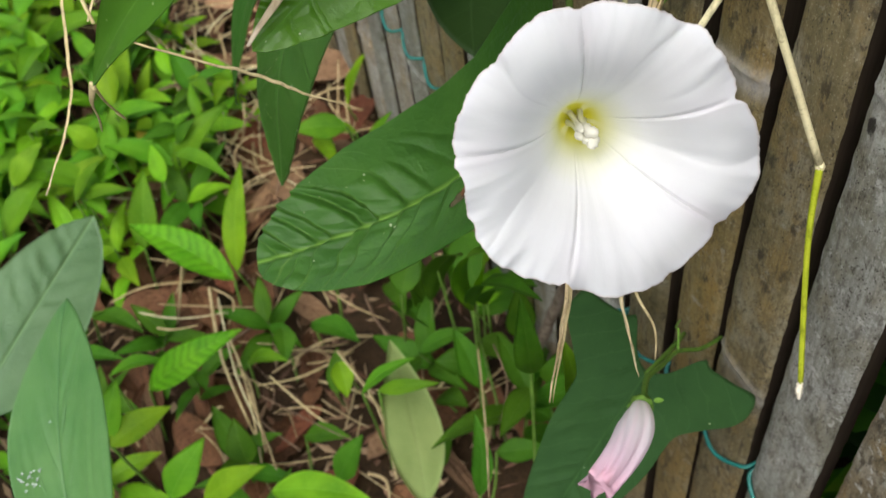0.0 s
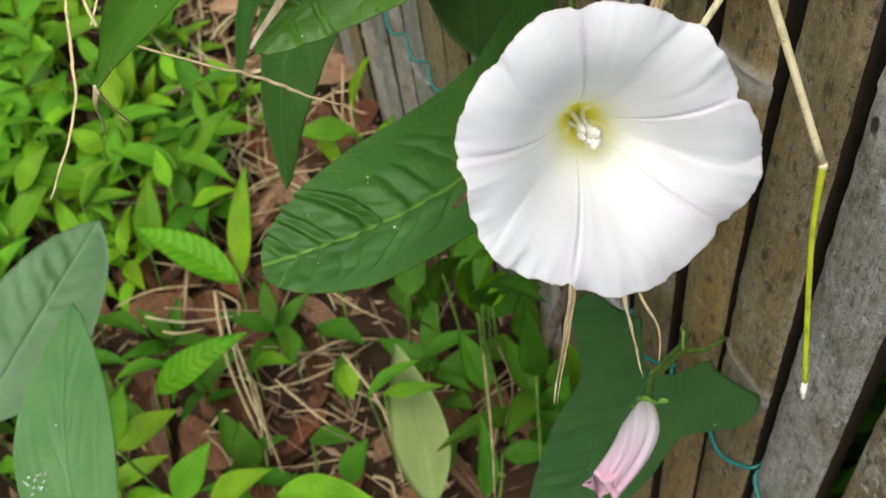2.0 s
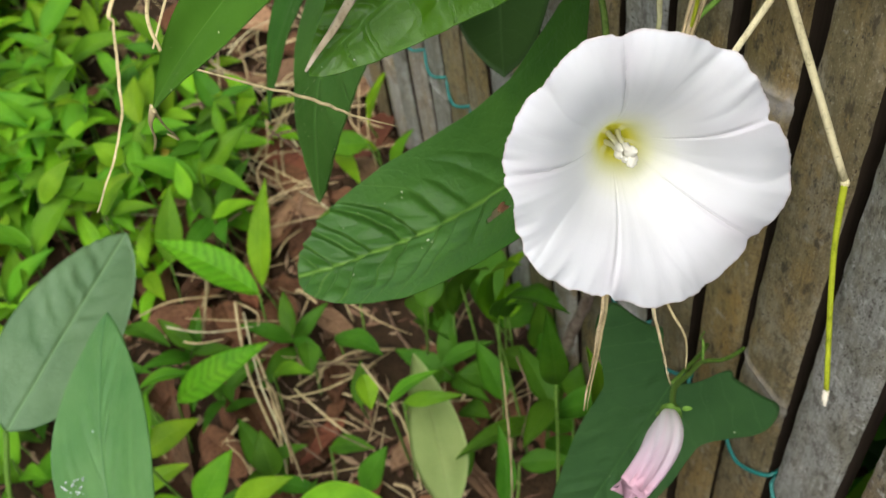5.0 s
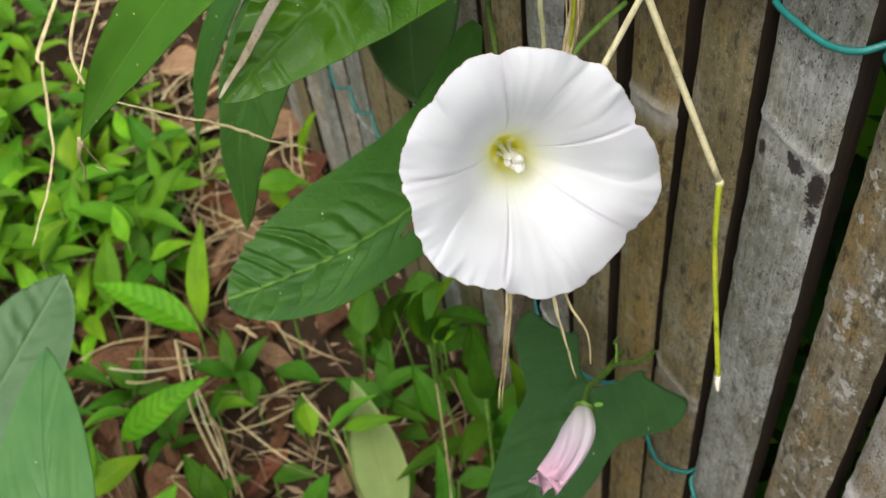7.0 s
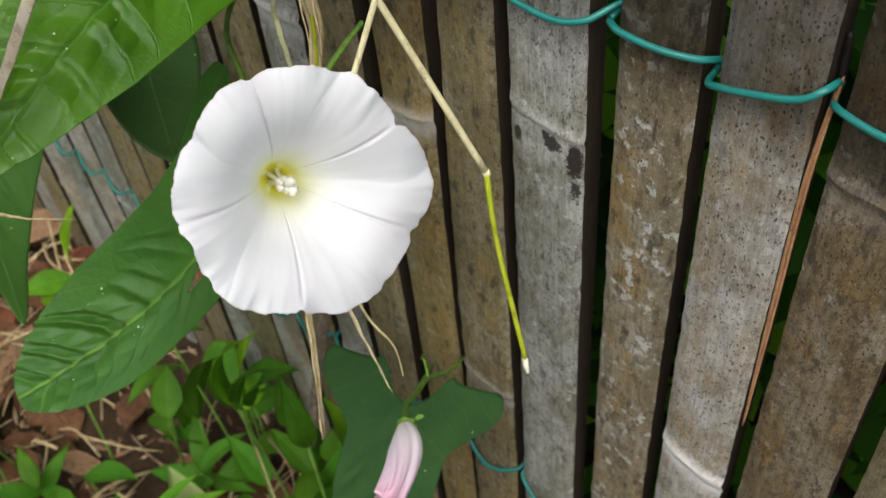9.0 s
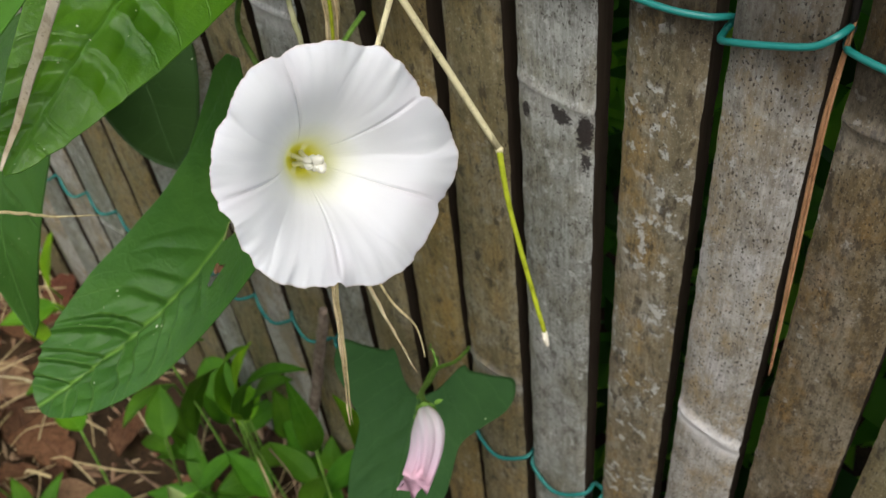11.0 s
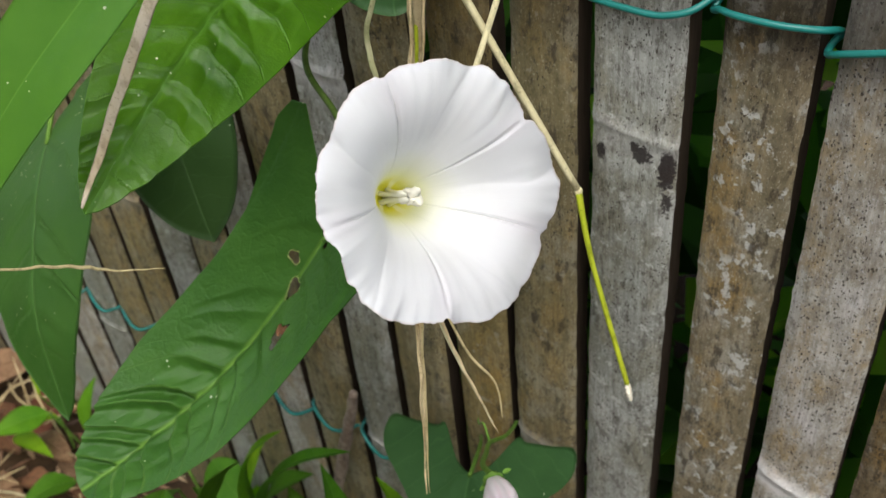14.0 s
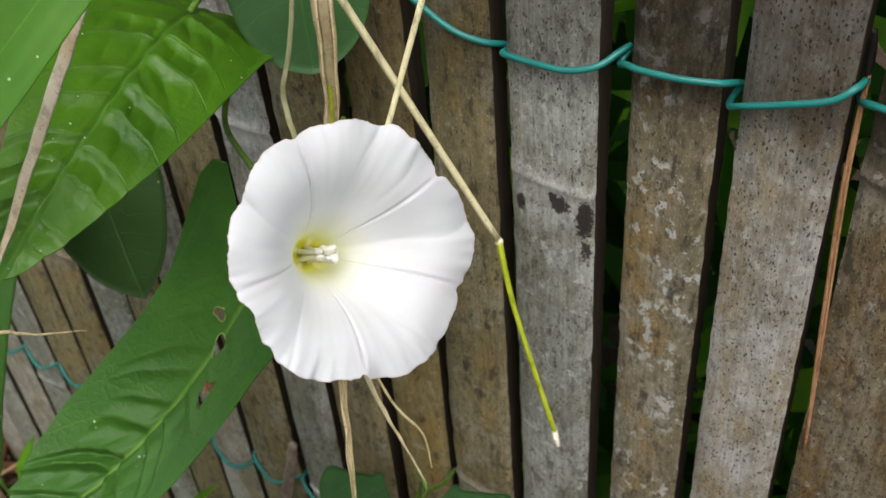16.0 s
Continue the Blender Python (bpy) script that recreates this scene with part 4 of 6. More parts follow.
# ---- large leaves ----
OVATE = ((0, -0.12), (0.3, -0.12), (0.47, -0.04), (0.52, 0.1), (0.52, 0.3), (0.5, 0.5), (0.45, 0.7), (0.36, 0.84), (0.22, 0.94), (0.07, 0.99), (0, 1))
ARROW = ((0, 0), (0.16, -0.07), (0.33, -0.21), (0.42, -0.205), (0.64, -0.225), (0.82, -0.24), (0.87, -0.17), (0.82, -0.09), (0.68, 0.0), (0.52, 0.11), (0.5, 0.2), (0.5, 0.34), (0.45, 0.5), (0.36, 0.7), (0.22, 0.88), (0.07, 0.98), (0, 1))
HEART = ((0, 0), (0.05, -0.12), (0.18, -0.27), (0.36, -0.27), (0.48, -0.12), (0.5, 0.08), (0.47, 0.32), (0.38, 0.55), (0.25, 0.76), (0.1, 0.93), (0, 1))
BLUNT_HALF = ((-0.25, -0.17, -0.02, 0.1, 0.3, 0.5, 0.62, 0.72, 0.80, 0.87, 0.925, 0.965, 0.99, 1.0), (0.58, 0.6, 0.56, 0.505, 0.5, 0.5, 0.482, 0.44, 0.385, 0.31, 0.235, 0.155, 0.075, 0.0))
BLUNT_BACK = ((0, 0.4, 0.78, 0.93, 1.0), (0, -0.15, -0.245, -0.225, -0.15))
TAPER_HALF = ((-0.18, -0.08, 0.03, 0.15, 0.3, 0.47, 0.63, 0.78, 0.88, 0.95, 0.985, 1.0), (0.50, 0.54, 0.55, 0.53, 0.5, 0.45, 0.38, 0.275, 0.185, 0.10, 0.045, 0.0))
TAPER_BACK = ((0, 0.22, 0.5, 0.78, 0.93, 1.0), (-0.10, -0.15, -0.18, -0.165, -0.12, -0.05))
HOLES = ((-0.02, 0.16, 0.0021, 0.0036), (0.09, 0.09, 0.0019, 0.0017), (-0.05, 0.0, 0.0009, 0.0009), (-0.19, 0.27, 0.0021, 0.0042))
LEAF_A = leaf_thing("long blunt dark green bindweed leaf with wrinkled veins and insect holes", (-0.0671, -0.0647, 0.372), (-0.1073, -0.1418, 0.3136), 0.0458, M_LEAF,
           stalk=((-0.066, -0.050, 0.376), (-0.075, -0.02, 0.385), (-0.078, -0.001, 0.39)), roll=-13.9, bend=-0.097, fold=0.434, half=BLUNT_HALF, back=BLUNT_BACK,
           veins=((-0.06, 0.06, 0.18, 0.27, 0.38, 0.47, 0.585, 0.64, 0.75, 0.80, 0.88, 0.93), (-0.02, 0.10, 0.22, 0.31, 0.43, 0.50, 0.61, 0.67, 0.77, 0.84, 0.88, 0.94)), slants=(0.30, 0.14), depth=0.0038, smooth_to=0.26, cross=0.22,
           holes=HOLES, seed=2)
def hole_edges(t, base, tip, width, roll, bend, fold):
    """Pale healed rims round the bites in the leaf."""
    b, x, y, n, length = leaf_frame(base, tip, roll)
    for hu, hv, ru, rv in HOLES[:2]:
        pts = []
        for i in range(15):
            a = 2 * math.pi * i / 14
            g = 1.0 / (1 + 0.22 * math.sin(3 * math.atan2(rv * math.sin(a) / length, ru * math.cos(a) / width) + 40 * hv))
            u, v = hu + g * ru * math.cos(a) / width, hv + g * rv * math.sin(a) / length
            pts.append(b + y * (v * length) + x * (u * width) + n * (bend * length * 4 * v * (1 - v) + fold * width * math.sqrt(u * u + 0.0004)))
        tube("hole_edge", pts, [0.0002, 0.0002], M_WITHERED, t.children[0], "pale healed hole edge", 5, n=2)


def withered_flap(t, base, tip, width, roll, bend, fold):
    """Shrivelled brown shreds left in the torn bite."""
    b, x, y, n, length = leaf_frame(base, tip, roll)
    on = lambda u, v: b + y * (v * length) + x * (u * width) + n * (bend * length * 4 * v * (1 - v) + fold * width * math.sqrt(u * u + 0.0004) - 0.0004)
    for u0, v0, u1, v1, wide in ((-0.155, 0.235, -0.19, 0.262, 0.0026), (-0.175, 0.240, -0.215, 0.258, 0.0020), (-0.150, 0.250, -0.18, 0.275, 0.0016)):
        under(leaf_mesh("withered_flap", tuple(on(u0, v0)), tuple(on(u1, v1)), wide, M_DEADLEAF, roll=-13.9, bend=0.2, fold=0.5, rings=5, step=3, seed=u0 * 40, label="shrivelled brown flap"), t.children[0])


withered_flap(LEAF_A, (-0.0671, -0.0647, 0.372), (-0.1073, -0.1418, 0.3136), 0.0458, -13.9, -0.097, 0.434)
hole_edges(LEAF_A, (-0.0671, -0.0647, 0.372), (-0.1073, -0.1418, 0.3136), 0.0458, -13.9, -0.097, 0.434)
leaf_thing("glossy bright green bindweed leaf with raised net of veins", (-0.0986, -0.0328, 0.4382), (-0.0660, -0.1280, 0.4325), 0.0457, M_BRIGHT,
           stalk=((-0.105, -0.018, 0.437), (-0.11, 0.001, 0.436)), roll=-28.2, bend=0.119, fold=0.03, half=TAPER_HALF, back=TAPER_BACK,
           veins=((-0.12, 0.02, 0.13, 0.25, 0.40, 0.50, 0.63, 0.71, 0.81, 0.88, 0.94), (-0.07, 0.05, 0.20, 0.31, 0.45, 0.54, 0.66, 0.74, 0.85, 0.91)), slants=(0.26, 0.13), depth=0.0019, smooth_to=-1.0, drop=0.3, cross=0.5, seed=3)
leaf_thing("pointed green blade leaf with a withered tip", (-0.0432, -0.0844, 0.5042), (-0.0976, -0.1608, 0.4124), 0.0195, M_YOUNGBLADE,
           stalk=((-0.035, -0.06, 0.53), (-0.035, -0.03, 0.545), (-0.038, 0.001, 0.56)), roll=-43.9, bend=0.084, fold=0.231, outline=BLADE, rings=20, step=6, seed=4)
leaf_thing("broad heart-shaped green leaf hanging tip down", (-0.1863, -0.0700, 0.3624), (-0.1425, -0.1222, 0.3007), 0.0664, M_BLADE,
           stalk=((-0.192, -0.050, 0.380), (-0.197, -0.02, 0.385), (-0.198, 0.002, 0.385)), roll=38.2, bend=0.10, fold=-0.046, outline=HEART, rings=30, step=9, relief=0.0006, pairs=6, slant=0.5, quilt=-1.0, seed=5)
leaf_thing("narrow green pointed leaf hanging tip down", (-0.2185, -0.071, 0.3526), (-0.2185, -0.119, 0.2694), 0.026, M_BLADE,
           stalk=((-0.22, -0.05, 0.365), (-0.22, -0.02, 0.375), (-0.22, 0.002, 0.38)), roll=10, bend=0.08, fold=0.15, outline=BLADE, rings=16, step=5, seed=15)
leaf_thing("dark green leaf hanging in shade before the fence", (-0.190, -0.018, 0.362), (-0.149, -0.0431, 0.3137), 0.052, M_SHADELEAF,
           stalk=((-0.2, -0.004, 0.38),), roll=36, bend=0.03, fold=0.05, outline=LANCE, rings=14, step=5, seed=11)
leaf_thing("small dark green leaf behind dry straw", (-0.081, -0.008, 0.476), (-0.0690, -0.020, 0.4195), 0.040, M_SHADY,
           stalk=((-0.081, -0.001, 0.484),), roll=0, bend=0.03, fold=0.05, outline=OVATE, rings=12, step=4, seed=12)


def rooted(x, y):
    return (x, y, ground_height(x, y) - 0.004)


leaf_thing("broad pale bluish-green leaf", (-0.2173, -0.2853, 0.1547), (-0.2998, -0.1987, 0.1572), 0.0543, M_PALE,
           stalk=((-0.195, -0.305, 0.10), rooted(-0.19, -0.31)), roll=24.4, bend=0.02, fold=-0.021, outline=LANCE, rings=26, step=8, relief=0.0022, pairs=9, slant=0.4, seed=6, stalk_r=0.0014)
LONG_LEAF = leaf_thing("long pale green lance-shaped leaf with a white speck", (-0.0866, -0.2415, 0.2179), (-0.1879, -0.2111, 0.2402), 0.0469, M_LONG,
           stalk=((-0.06, -0.25, 0.16), (-0.05, -0.252, 0.06), rooted(-0.05, -0.253)), roll=-20.8, bend=0.083, fold=0.05, outline=SLENDER, rings=30, step=8, relief=0.0004, pairs=5, slant=1.6, quilt=-1.0, steep=0.5, ripple=0.02, crinkle=0.0, seed=7, stalk_r=0.0014)
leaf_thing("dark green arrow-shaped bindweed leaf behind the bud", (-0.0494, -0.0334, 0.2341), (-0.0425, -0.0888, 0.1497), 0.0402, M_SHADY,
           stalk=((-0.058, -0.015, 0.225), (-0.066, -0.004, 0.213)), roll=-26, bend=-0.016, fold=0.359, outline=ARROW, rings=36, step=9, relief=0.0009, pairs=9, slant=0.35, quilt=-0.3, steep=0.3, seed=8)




def droppings():
    """White specks that dried on the long leaf."""
    b, x, y, n, length = leaf_frame((-0.0866, -0.2415, 0.2179), (-0.1879, -0.2111, 0.2402), -20.8)
    rng = random.Random(3)
    for u, v, r in ((-0.05, 0.52, 0.0004), *((-0.27 + rng.uniform(-0.13, 0.10), 0.345 + rng.uniform(-0.035, 0.03), rng.uniform(0.0002, 0.0006)) for _ in range(22))):
        h = 0.083 * length * 4 * v * (1 - v) + 0.05 * 0.0469 * math.sqrt(u * u + 0.0004) + 0.0012
        c = b + y * (v * length) + x * (u * 0.0469) + n * h
        a = rng.uniform(0, 6.28)
        d = (x * math.cos(a) + y * math.sin(a)) * r * 1.3
        tube("white_speck", [c - d, c + n * 0.0002, c + d], [r * 0.4, r, r * 0.5], M_DROP, LONG_LEAF.children[0], "dried white speck", 7, 0.35, 3, face=tuple(n))


M_DROP = straw_mat("white_dropping", (0.24, 0.34, 0.24), (0.55, 0.60, 0.52), 0.4, 0.5)
droppings()

# ---- the pink bud ----
def build_bud():
    neck, tip = Vector((-0.0202, -0.0564, 0.2832)), Vector((0.0013, -0.0820, 0.2969))
    d = tip - neck
    n = d.normalized()
    x = n.orthogonal().normalized()
    y = n.cross(x)
    HOOK = Vector((-0.316, -0.949, 0.0))
    t = thing("flower_bud", neck, "closed pale pink bindweed bud with twisted folds", "flower bud")
    verts, uvs, faces = [], [], []
    na, nl = 60, 40
    for i in range(nl + 1):
        s = i / nl
        r = 0.0059 * (math.sin(math.pi * min(1, s * 1.7 + 0.16) * 0.5) ** 0.8) * (1 - 0.42 * max(0.0, s - 0.2) ** 1.2)
        if s < 0.06:
            r *= math.sqrt(s / 0.06 + 0.02)
        for j in range(na):
            a = 2 * math.pi * j / na
            tw = a + 1.6 * s
            k = r * (1 + (0.05 + 0.20 * s ** 3) * math.cos(5 * tw) + (0.02 + 0.14 * s ** 5) * math.sin(11 * tw + 1))
            curl = HOOK * (0.0030 * s ** 4 - 0.0018 * math.sin(math.pi * s))
            frill = 0.0016 * s ** 12 * math.cos(5 * tw + 1) + 0.0011 * s ** 14 * math.sin(13 * tw)
            verts.append(tuple(neck + d * s + curl + x * (k * math.cos(a)) + y * (k * math.sin(a)) + n * frill))
            uvs.append((j / na, s))
    for i in range(nl):
        for j in range(na):
            faces.append((i * na + j, i * na + (j + 1) % na, (i + 1) * na + (j + 1) % na, (i + 1) * na + j))
    faces += [tuple(range(na))[::-1], tuple(range(nl * na, (nl + 1) * na))]
    under(mesh_object("petals", verts, faces, M_BUD, None, "", uvs), t)
    calyx = tube("calyx", [neck - n * 0.0032, neck - n * 0.0012, neck + n * 0.0008], [0.0010, 0.0026, 0.0036], M_STEM, t, "green calyx", 14, rough=0.10)
    for side in (-1, 1):
        e = neck - n * 0.0004 + x * 0.0036 * side
        under(leaf_mesh("bract", tuple(e), tuple(e + x * 0.0028 * side - n * 0.0010 + y * 0.001), 0.0018, M_STEM, rings=4, step=3), calyx)
    tube("stalk", [neck - n * 0.002, (-0.0325, -0.046, 0.2695), (-0.041, -0.033, 0.2540), (-0.0475, -0.022, 0.2430), (-0.0480, -0.011, 0.2345), (-0.0512, 0.001, 0.2275)], [0.0011, 0.0009, 0.0008], M_STEM, t, "thin green stalk", 8)
    tube("tendril", [(-0.0475, -0.022, 0.2430), (-0.0520, -0.019, 0.2480), (-0.0560, -0.017, 0.2430), (-0.0600, -0.012, 0.2380)], [0.0005, 0.0004, 0.0003], M_STEM, t, "thin curled tendril", 6)


build_bud()


# ---- straws and strands ----
def strand(label, pts, radii, material, name="straw", category="straw", flat=1.0, sides=8, rough=0.0, face=None, kink=0.0):
    t = thing(name, pts[-1], label, category)
    tube("strand", pts, radii, material, t, "", sides, flat, 8, rough, face, kink)
    return t


st = strand("pale dry grass stalk with a green lower joint", [(-0.083, -0.046, 0.538), (-0.0456, -0.0312, 0.4546), (-0.0126, -0.0178, 0.3798)], [0.0011, 0.0010, 0.0010], M_STRAWPALE)
low = tube("lower_joint", [(-0.0126, -0.0178, 0.3800), (-0.0042, -0.0240, 0.3615), (0.0131, -0.0327, 0.3280)], [0.0010, 0.0008, 0.0008], M_STRAWGREEN, st, "yellow-green joint")
tube("frayed_end", [(0.0129, -0.0326, 0.3284), (0.0140, -0.0335, 0.3262), (0.0150, -0.0338, 0.3235)], [0.0008, 0.0010, 0.0004], M_FIBRE, low, "white frayed end", rough=0.3)
tube("knot", [(-0.0129, -0.0177, 0.3806), (-0.0126, -0.0178, 0.3798), (-0.0122, -0.0180, 0.3789)], [0.0010, 0.0013, 0.0010], M_STRAWPALE, st, "swollen joint")
strand("thin pale dry stalk slanting behind the flower", [(-0.0050, -0.022, 0.516), (-0.0141, -0.0409, 0.4665), (-0.0191, -0.0507, 0.4399), (-0.025, -0.060, 0.412)], [0.0008, 0.0007], M_STRAWPALE)
FRONT = np.array((0.57, -0.61, 0.55))
ACROSS = np.array((0.72, 0.68, 0.0))


def shredded_straw():
    """A bundle of flat fibres torn from one dry blade; two of them hang on below."""
    t = thing("shredded_straw", (-0.019, -0.0885, 0.3175), "shredded brown dry grass blade hanging behind the flower", "straw")
    rng = random.Random(5)
    spine = [(-0.034, -0.046, 0.53), (-0.0335, -0.0505, 0.4686), (-0.0425, -0.0450, 0.424), (-0.032, -0.070, 0.395), (-0.0229, -0.0786, 0.3753), (-0.0205, -0.0840, 0.345), (-0.0190, -0.0885, 0.3175)]
    for off, reach, w, m in ((-1.3, 3, 0.0005, M_SHREDPALE), (-0.8, 7, 0.0008, M_SHREDPALE), (-0.4, 4, 0.0006, M_SHRED), (-0.1, 5, 0.0008, M_SHREDPALE), (0.3, 6, 0.0008, M_STRAW), (0.7, 4, 0.0006, M_SHREDPALE), (1.1, 4, 0.0006, M_SHRED), (1.5, 3, 0.0005, M_SHREDPALE), (0.1, 7, 0.0007, M_SHRED)):
        pts = []
        for q, p in enumerate(spine[:reach]):
            spread = (1.7, 1.6, 1.4, 0.5, 0.25, 0.2, 0.1)[q]
            pts.append(np.array(p) + ACROSS * (0.0008 * off * spread + rng.uniform(-0.0003, 0.0003)) + FRONT * rng.uniform(-0.0010, 0.0010))
        tube("fibre", pts, [w * 1.5, w * 2.2, w * 1.4, w * 0.45, w * 0.45, w * 0.15], m, t, "", 6, 0.22, 8, 0.1, FRONT, 0.0008)
    for dx, m in ((0.0, M_SHREDPALE), (0.0007, M_STRAW)):
        tube("fibre", [np.array(p) + ACROSS * dx + FRONT * (0.0006 - dx) for p in spine[3:]], [0.0004, 0.0005, 0.0006, 0.0005, 0.0004, 0.0002, 0.00008], m, t, "", 6, 0.16, 8, 0.05, FRONT, 0.0006)


shredded_straw()
strand("kinked dry straw end", [(-0.036, -0.060, 0.385), (-0.0259, -0.065, 0.3614), (-0.016, -0.0668, 0.344), (-0.0080, -0.0681, 0.3300)], [0.0004, 0.0004, 0.00035, 0.0003, 0.0003, 0.0001], M_SHREDPALE, flat=0.25, rough=0.2, face=FRONT, kink=0.0007)
strand("frayed pale dry straw end", [(-0.037, -0.0595, 0.386), (-0.0268, -0.0650, 0.3620), (-0.0172, -0.0668, 0.3455), (-0.0095, -0.0680, 0.3335)], [0.0005, 0.0006, 0.0005, 0.0003, 0.0001], M_STRAWPALE, flat=0.18, rough=0.1, face=FRONT, kink=0.0005)
strand("hair-thin curled dry straw", [(-0.036, -0.060, 0.378), (-0.022, -0.062, 0.352), (-0.014, -0.060, 0.340), (-0.0125, -0.0597, 0.325)], [0.0004, 0.0004, 0.0002], M_STRAW)
strand("limp greenish dry blade", [(-0.046, -0.045, 0.52), (-0.048, -0.045, 0.460), (-0.057, -0.045, 0.433), (-0.056, -0.045, 0.417), (-0.054, -0.047, 0.40)], [0.0005, 0.0006, 0.0008, 0.0004], M_PALEGREEN, flat=0.25, face=FRONT, kink=0.0008)
strand("thin yellow-green dry stalk", [(-0.039, -0.046, 0.53), (-0.0385, -0.048, 0.470), (-0.0400, -0.046, 0.440), (-0.0425, -0.046, 0.420)], [0.0005, 0.0006, 0.0004], M_STRAWGREEN)
strand("thin dry brown tendril", [(-0.1125, -0.1525, 0.4112), (-0.1086, -0.1479, 0.4099), (-0.0990, -0.1350, 0.4046), (-0.094, -0.1280, 0.4018), (-0.0890, -0.1214, 0.3989), (-0.0850, -0.1160, 0.3950), (-0.0783, -0.1074, 0.3920)], [0.00022, 0.00028, 0.00034, 0.0004, 0.0005, 0.0003, 0.0001], M_STRAW, "tendril", "tendril", kink=0.00035)
strand("dry brown strip lying on the leaf", [(-0.0600, -0.062, 0.509), (-0.0650, -0.0880, 0.4768), (-0.0668, -0.1000, 0.4622), (-0.0675, -0.1146, 0.4463), (-0.0650, -0.1290, 0.4350)], [0.0009, 0.0012, 0.0014, 0.0013, 0.0010, 0.0003], M_BLEACHED, flat=0.14, rough=0.05, face=np.array((0.72, -0.35, 0.60)), kink=0.0005)
strand("long curled dry grass blade", [(-0.205, 0.001, 0.475), (-0.205, -0.05, 0.462), (-0.197, -0.11, 0.425), (-0.1754, -0.1559, 0.3894), (-0.1704, -0.1603, 0.3827), (-0.162, -0.1654, 0.3722), (-0.1545, -0.1696, 0.3635), (-0.1463, -0.1777, 0.3552), (-0.1368, -0.1889, 0.3468)], [0.0006, 0.0007, 0.0007, 0.0008, 0.0008, 0.0010, 0.0008, 0.0007, 0.0003], M_STRAW, flat=0.35, kink=0.0005)
strand("withered curled leaf tip", [(-0.0976, -0.1608, 0.4124), (-0.101, -0.163, 0.405), (-0.106, -0.1635, 0.395), (-0.1255, -0.1654, 0.3723)], [0.0014, 0.0008, 0.0006, 0.0003], M_STRAW, flat=0.4)
strand("withered curled leaf tip", [(-0.0976, -0.1608, 0.4124), (-0.104, -0.160, 0.400), (-0.113, -0.158, 0.385), (-0.130, -0.160, 0.372)], [0.0012, 0.0006, 0.0005, 0.0003], M_STRAW, flat=0.4)
strand("thin dry grass stalk hanging by the blade leaf", [(-0.075, -0.02, 0.53), (-0.09, -0.10, 0.485), (-0.0942, -0.1398, 0.460), (-0.0917, -0.1468, 0.4555), (-0.0864, -0.1537, 0.4476), (-0.0814, -0.1544, 0.4412)], [0.0004, 0.0005, 0.0004], M_STRAW)
strand("thin dry grass stalk hanging by the blade leaf", [(-0.08, -0.02, 0.53), (-0.10, -0.10, 0.475), (-0.102, -0.1374, 0.4541), (-0.0986, -0.1421, 0.4485), (-0.0947, -0.1486, 0.4424), (-0.0898, -0.1554, 0.4356)], [0.0005, 0.0006, 0.0003], M_STRAW, flat=0.5)
pn = strand("pair of reddish pine needles caught in the wire", [(0.0705, 0.004, 0.4475), (0.0722, -0.006, 0.425), (0.0765, -0.017, 0.39), (0.0810, -0.0277, 0.3580)], [0.0004, 0.00048, 0.00048, 0.0002], M_NEEDLE, "pine_needles", "pine needle")
tube("needle", [(0.0709, 0.0035, 0.4475), (0.0729, -0.0057, 0.425), (0.0772, -0.0167, 0.39), (0.0811, -0.0274, 0.3590)], [0.0004, 0.0004, 0.0002], M_NEEDLE, pn)
tube("sheath", [(0.0706, 0.0035, 0.445), (0.0704, 0.0035, 0.452), (0.0702, 0.0030, 0.458)], [0.0007, 0.0010, 0.0006], M_BLACK, pn, "black sheath")
strand("dead brown stick leaning on the fence", [(-0.133, -0.008, 0.20), (-0.1411, -0.0080, 0.1709), (-0.156, -0.010, 0.115), (-0.1717, -0.014, 0.0521), (-0.185, -0.02, -0.03)], [0.0020, 0.0030, 0.0030, 0.0032], M_STICK, "stick", "stick", rough=0.12, kink=0.0007)


# ---- plants and litter on the ground ----
RNG = random.Random(11)


def herb(bx, by, bz, tx, ty, tz, width, material):
    """One leaf of the ground cover on its own thin stalk."""
    kinds = {M_STRIPED.name: "bright green herb leaf with darker bands", M_YELLOW.name: "yellowing herb leaf on the soil", M_WITHERED.name: "withered pale olive leaf",
             M_HERB2.name: "dark green pointed herb leaf"}
    t = thing("herb", (bx, by, bz), kinds.get(material.name, "bright green pointed herb leaf"), "herb", "herbs on the ground")
    r = RNG.uniform(-25, 25)
    under(leaf_mesh("blade", (bx, by, bz), (tx, ty, tz), width * 0.8, material, roll=r, bend=RNG.uniform(0.05, 0.14), fold=RNG.uniform(0.05, 0.3), ripple=RNG.uniform(0.01, 0.04), outline=HERB, rings=7, step=4, seed=RNG.uniform(0, 50)), t)
    g = rooted(bx + RNG.uniform(-0.012, 0.012), by + RNG.uniform(-0.012, 0.012))
    if bz > g[2] + 0.01:
        tube("stalk", [(bx, by, bz), (0.5 * (bx + g[0]) + 0.003, 0.5 * (by + g[1]), 0.5 * (bz + g[2])), g], [0.0008, 0.0009], M_STEM, t, "", 5, n=3)


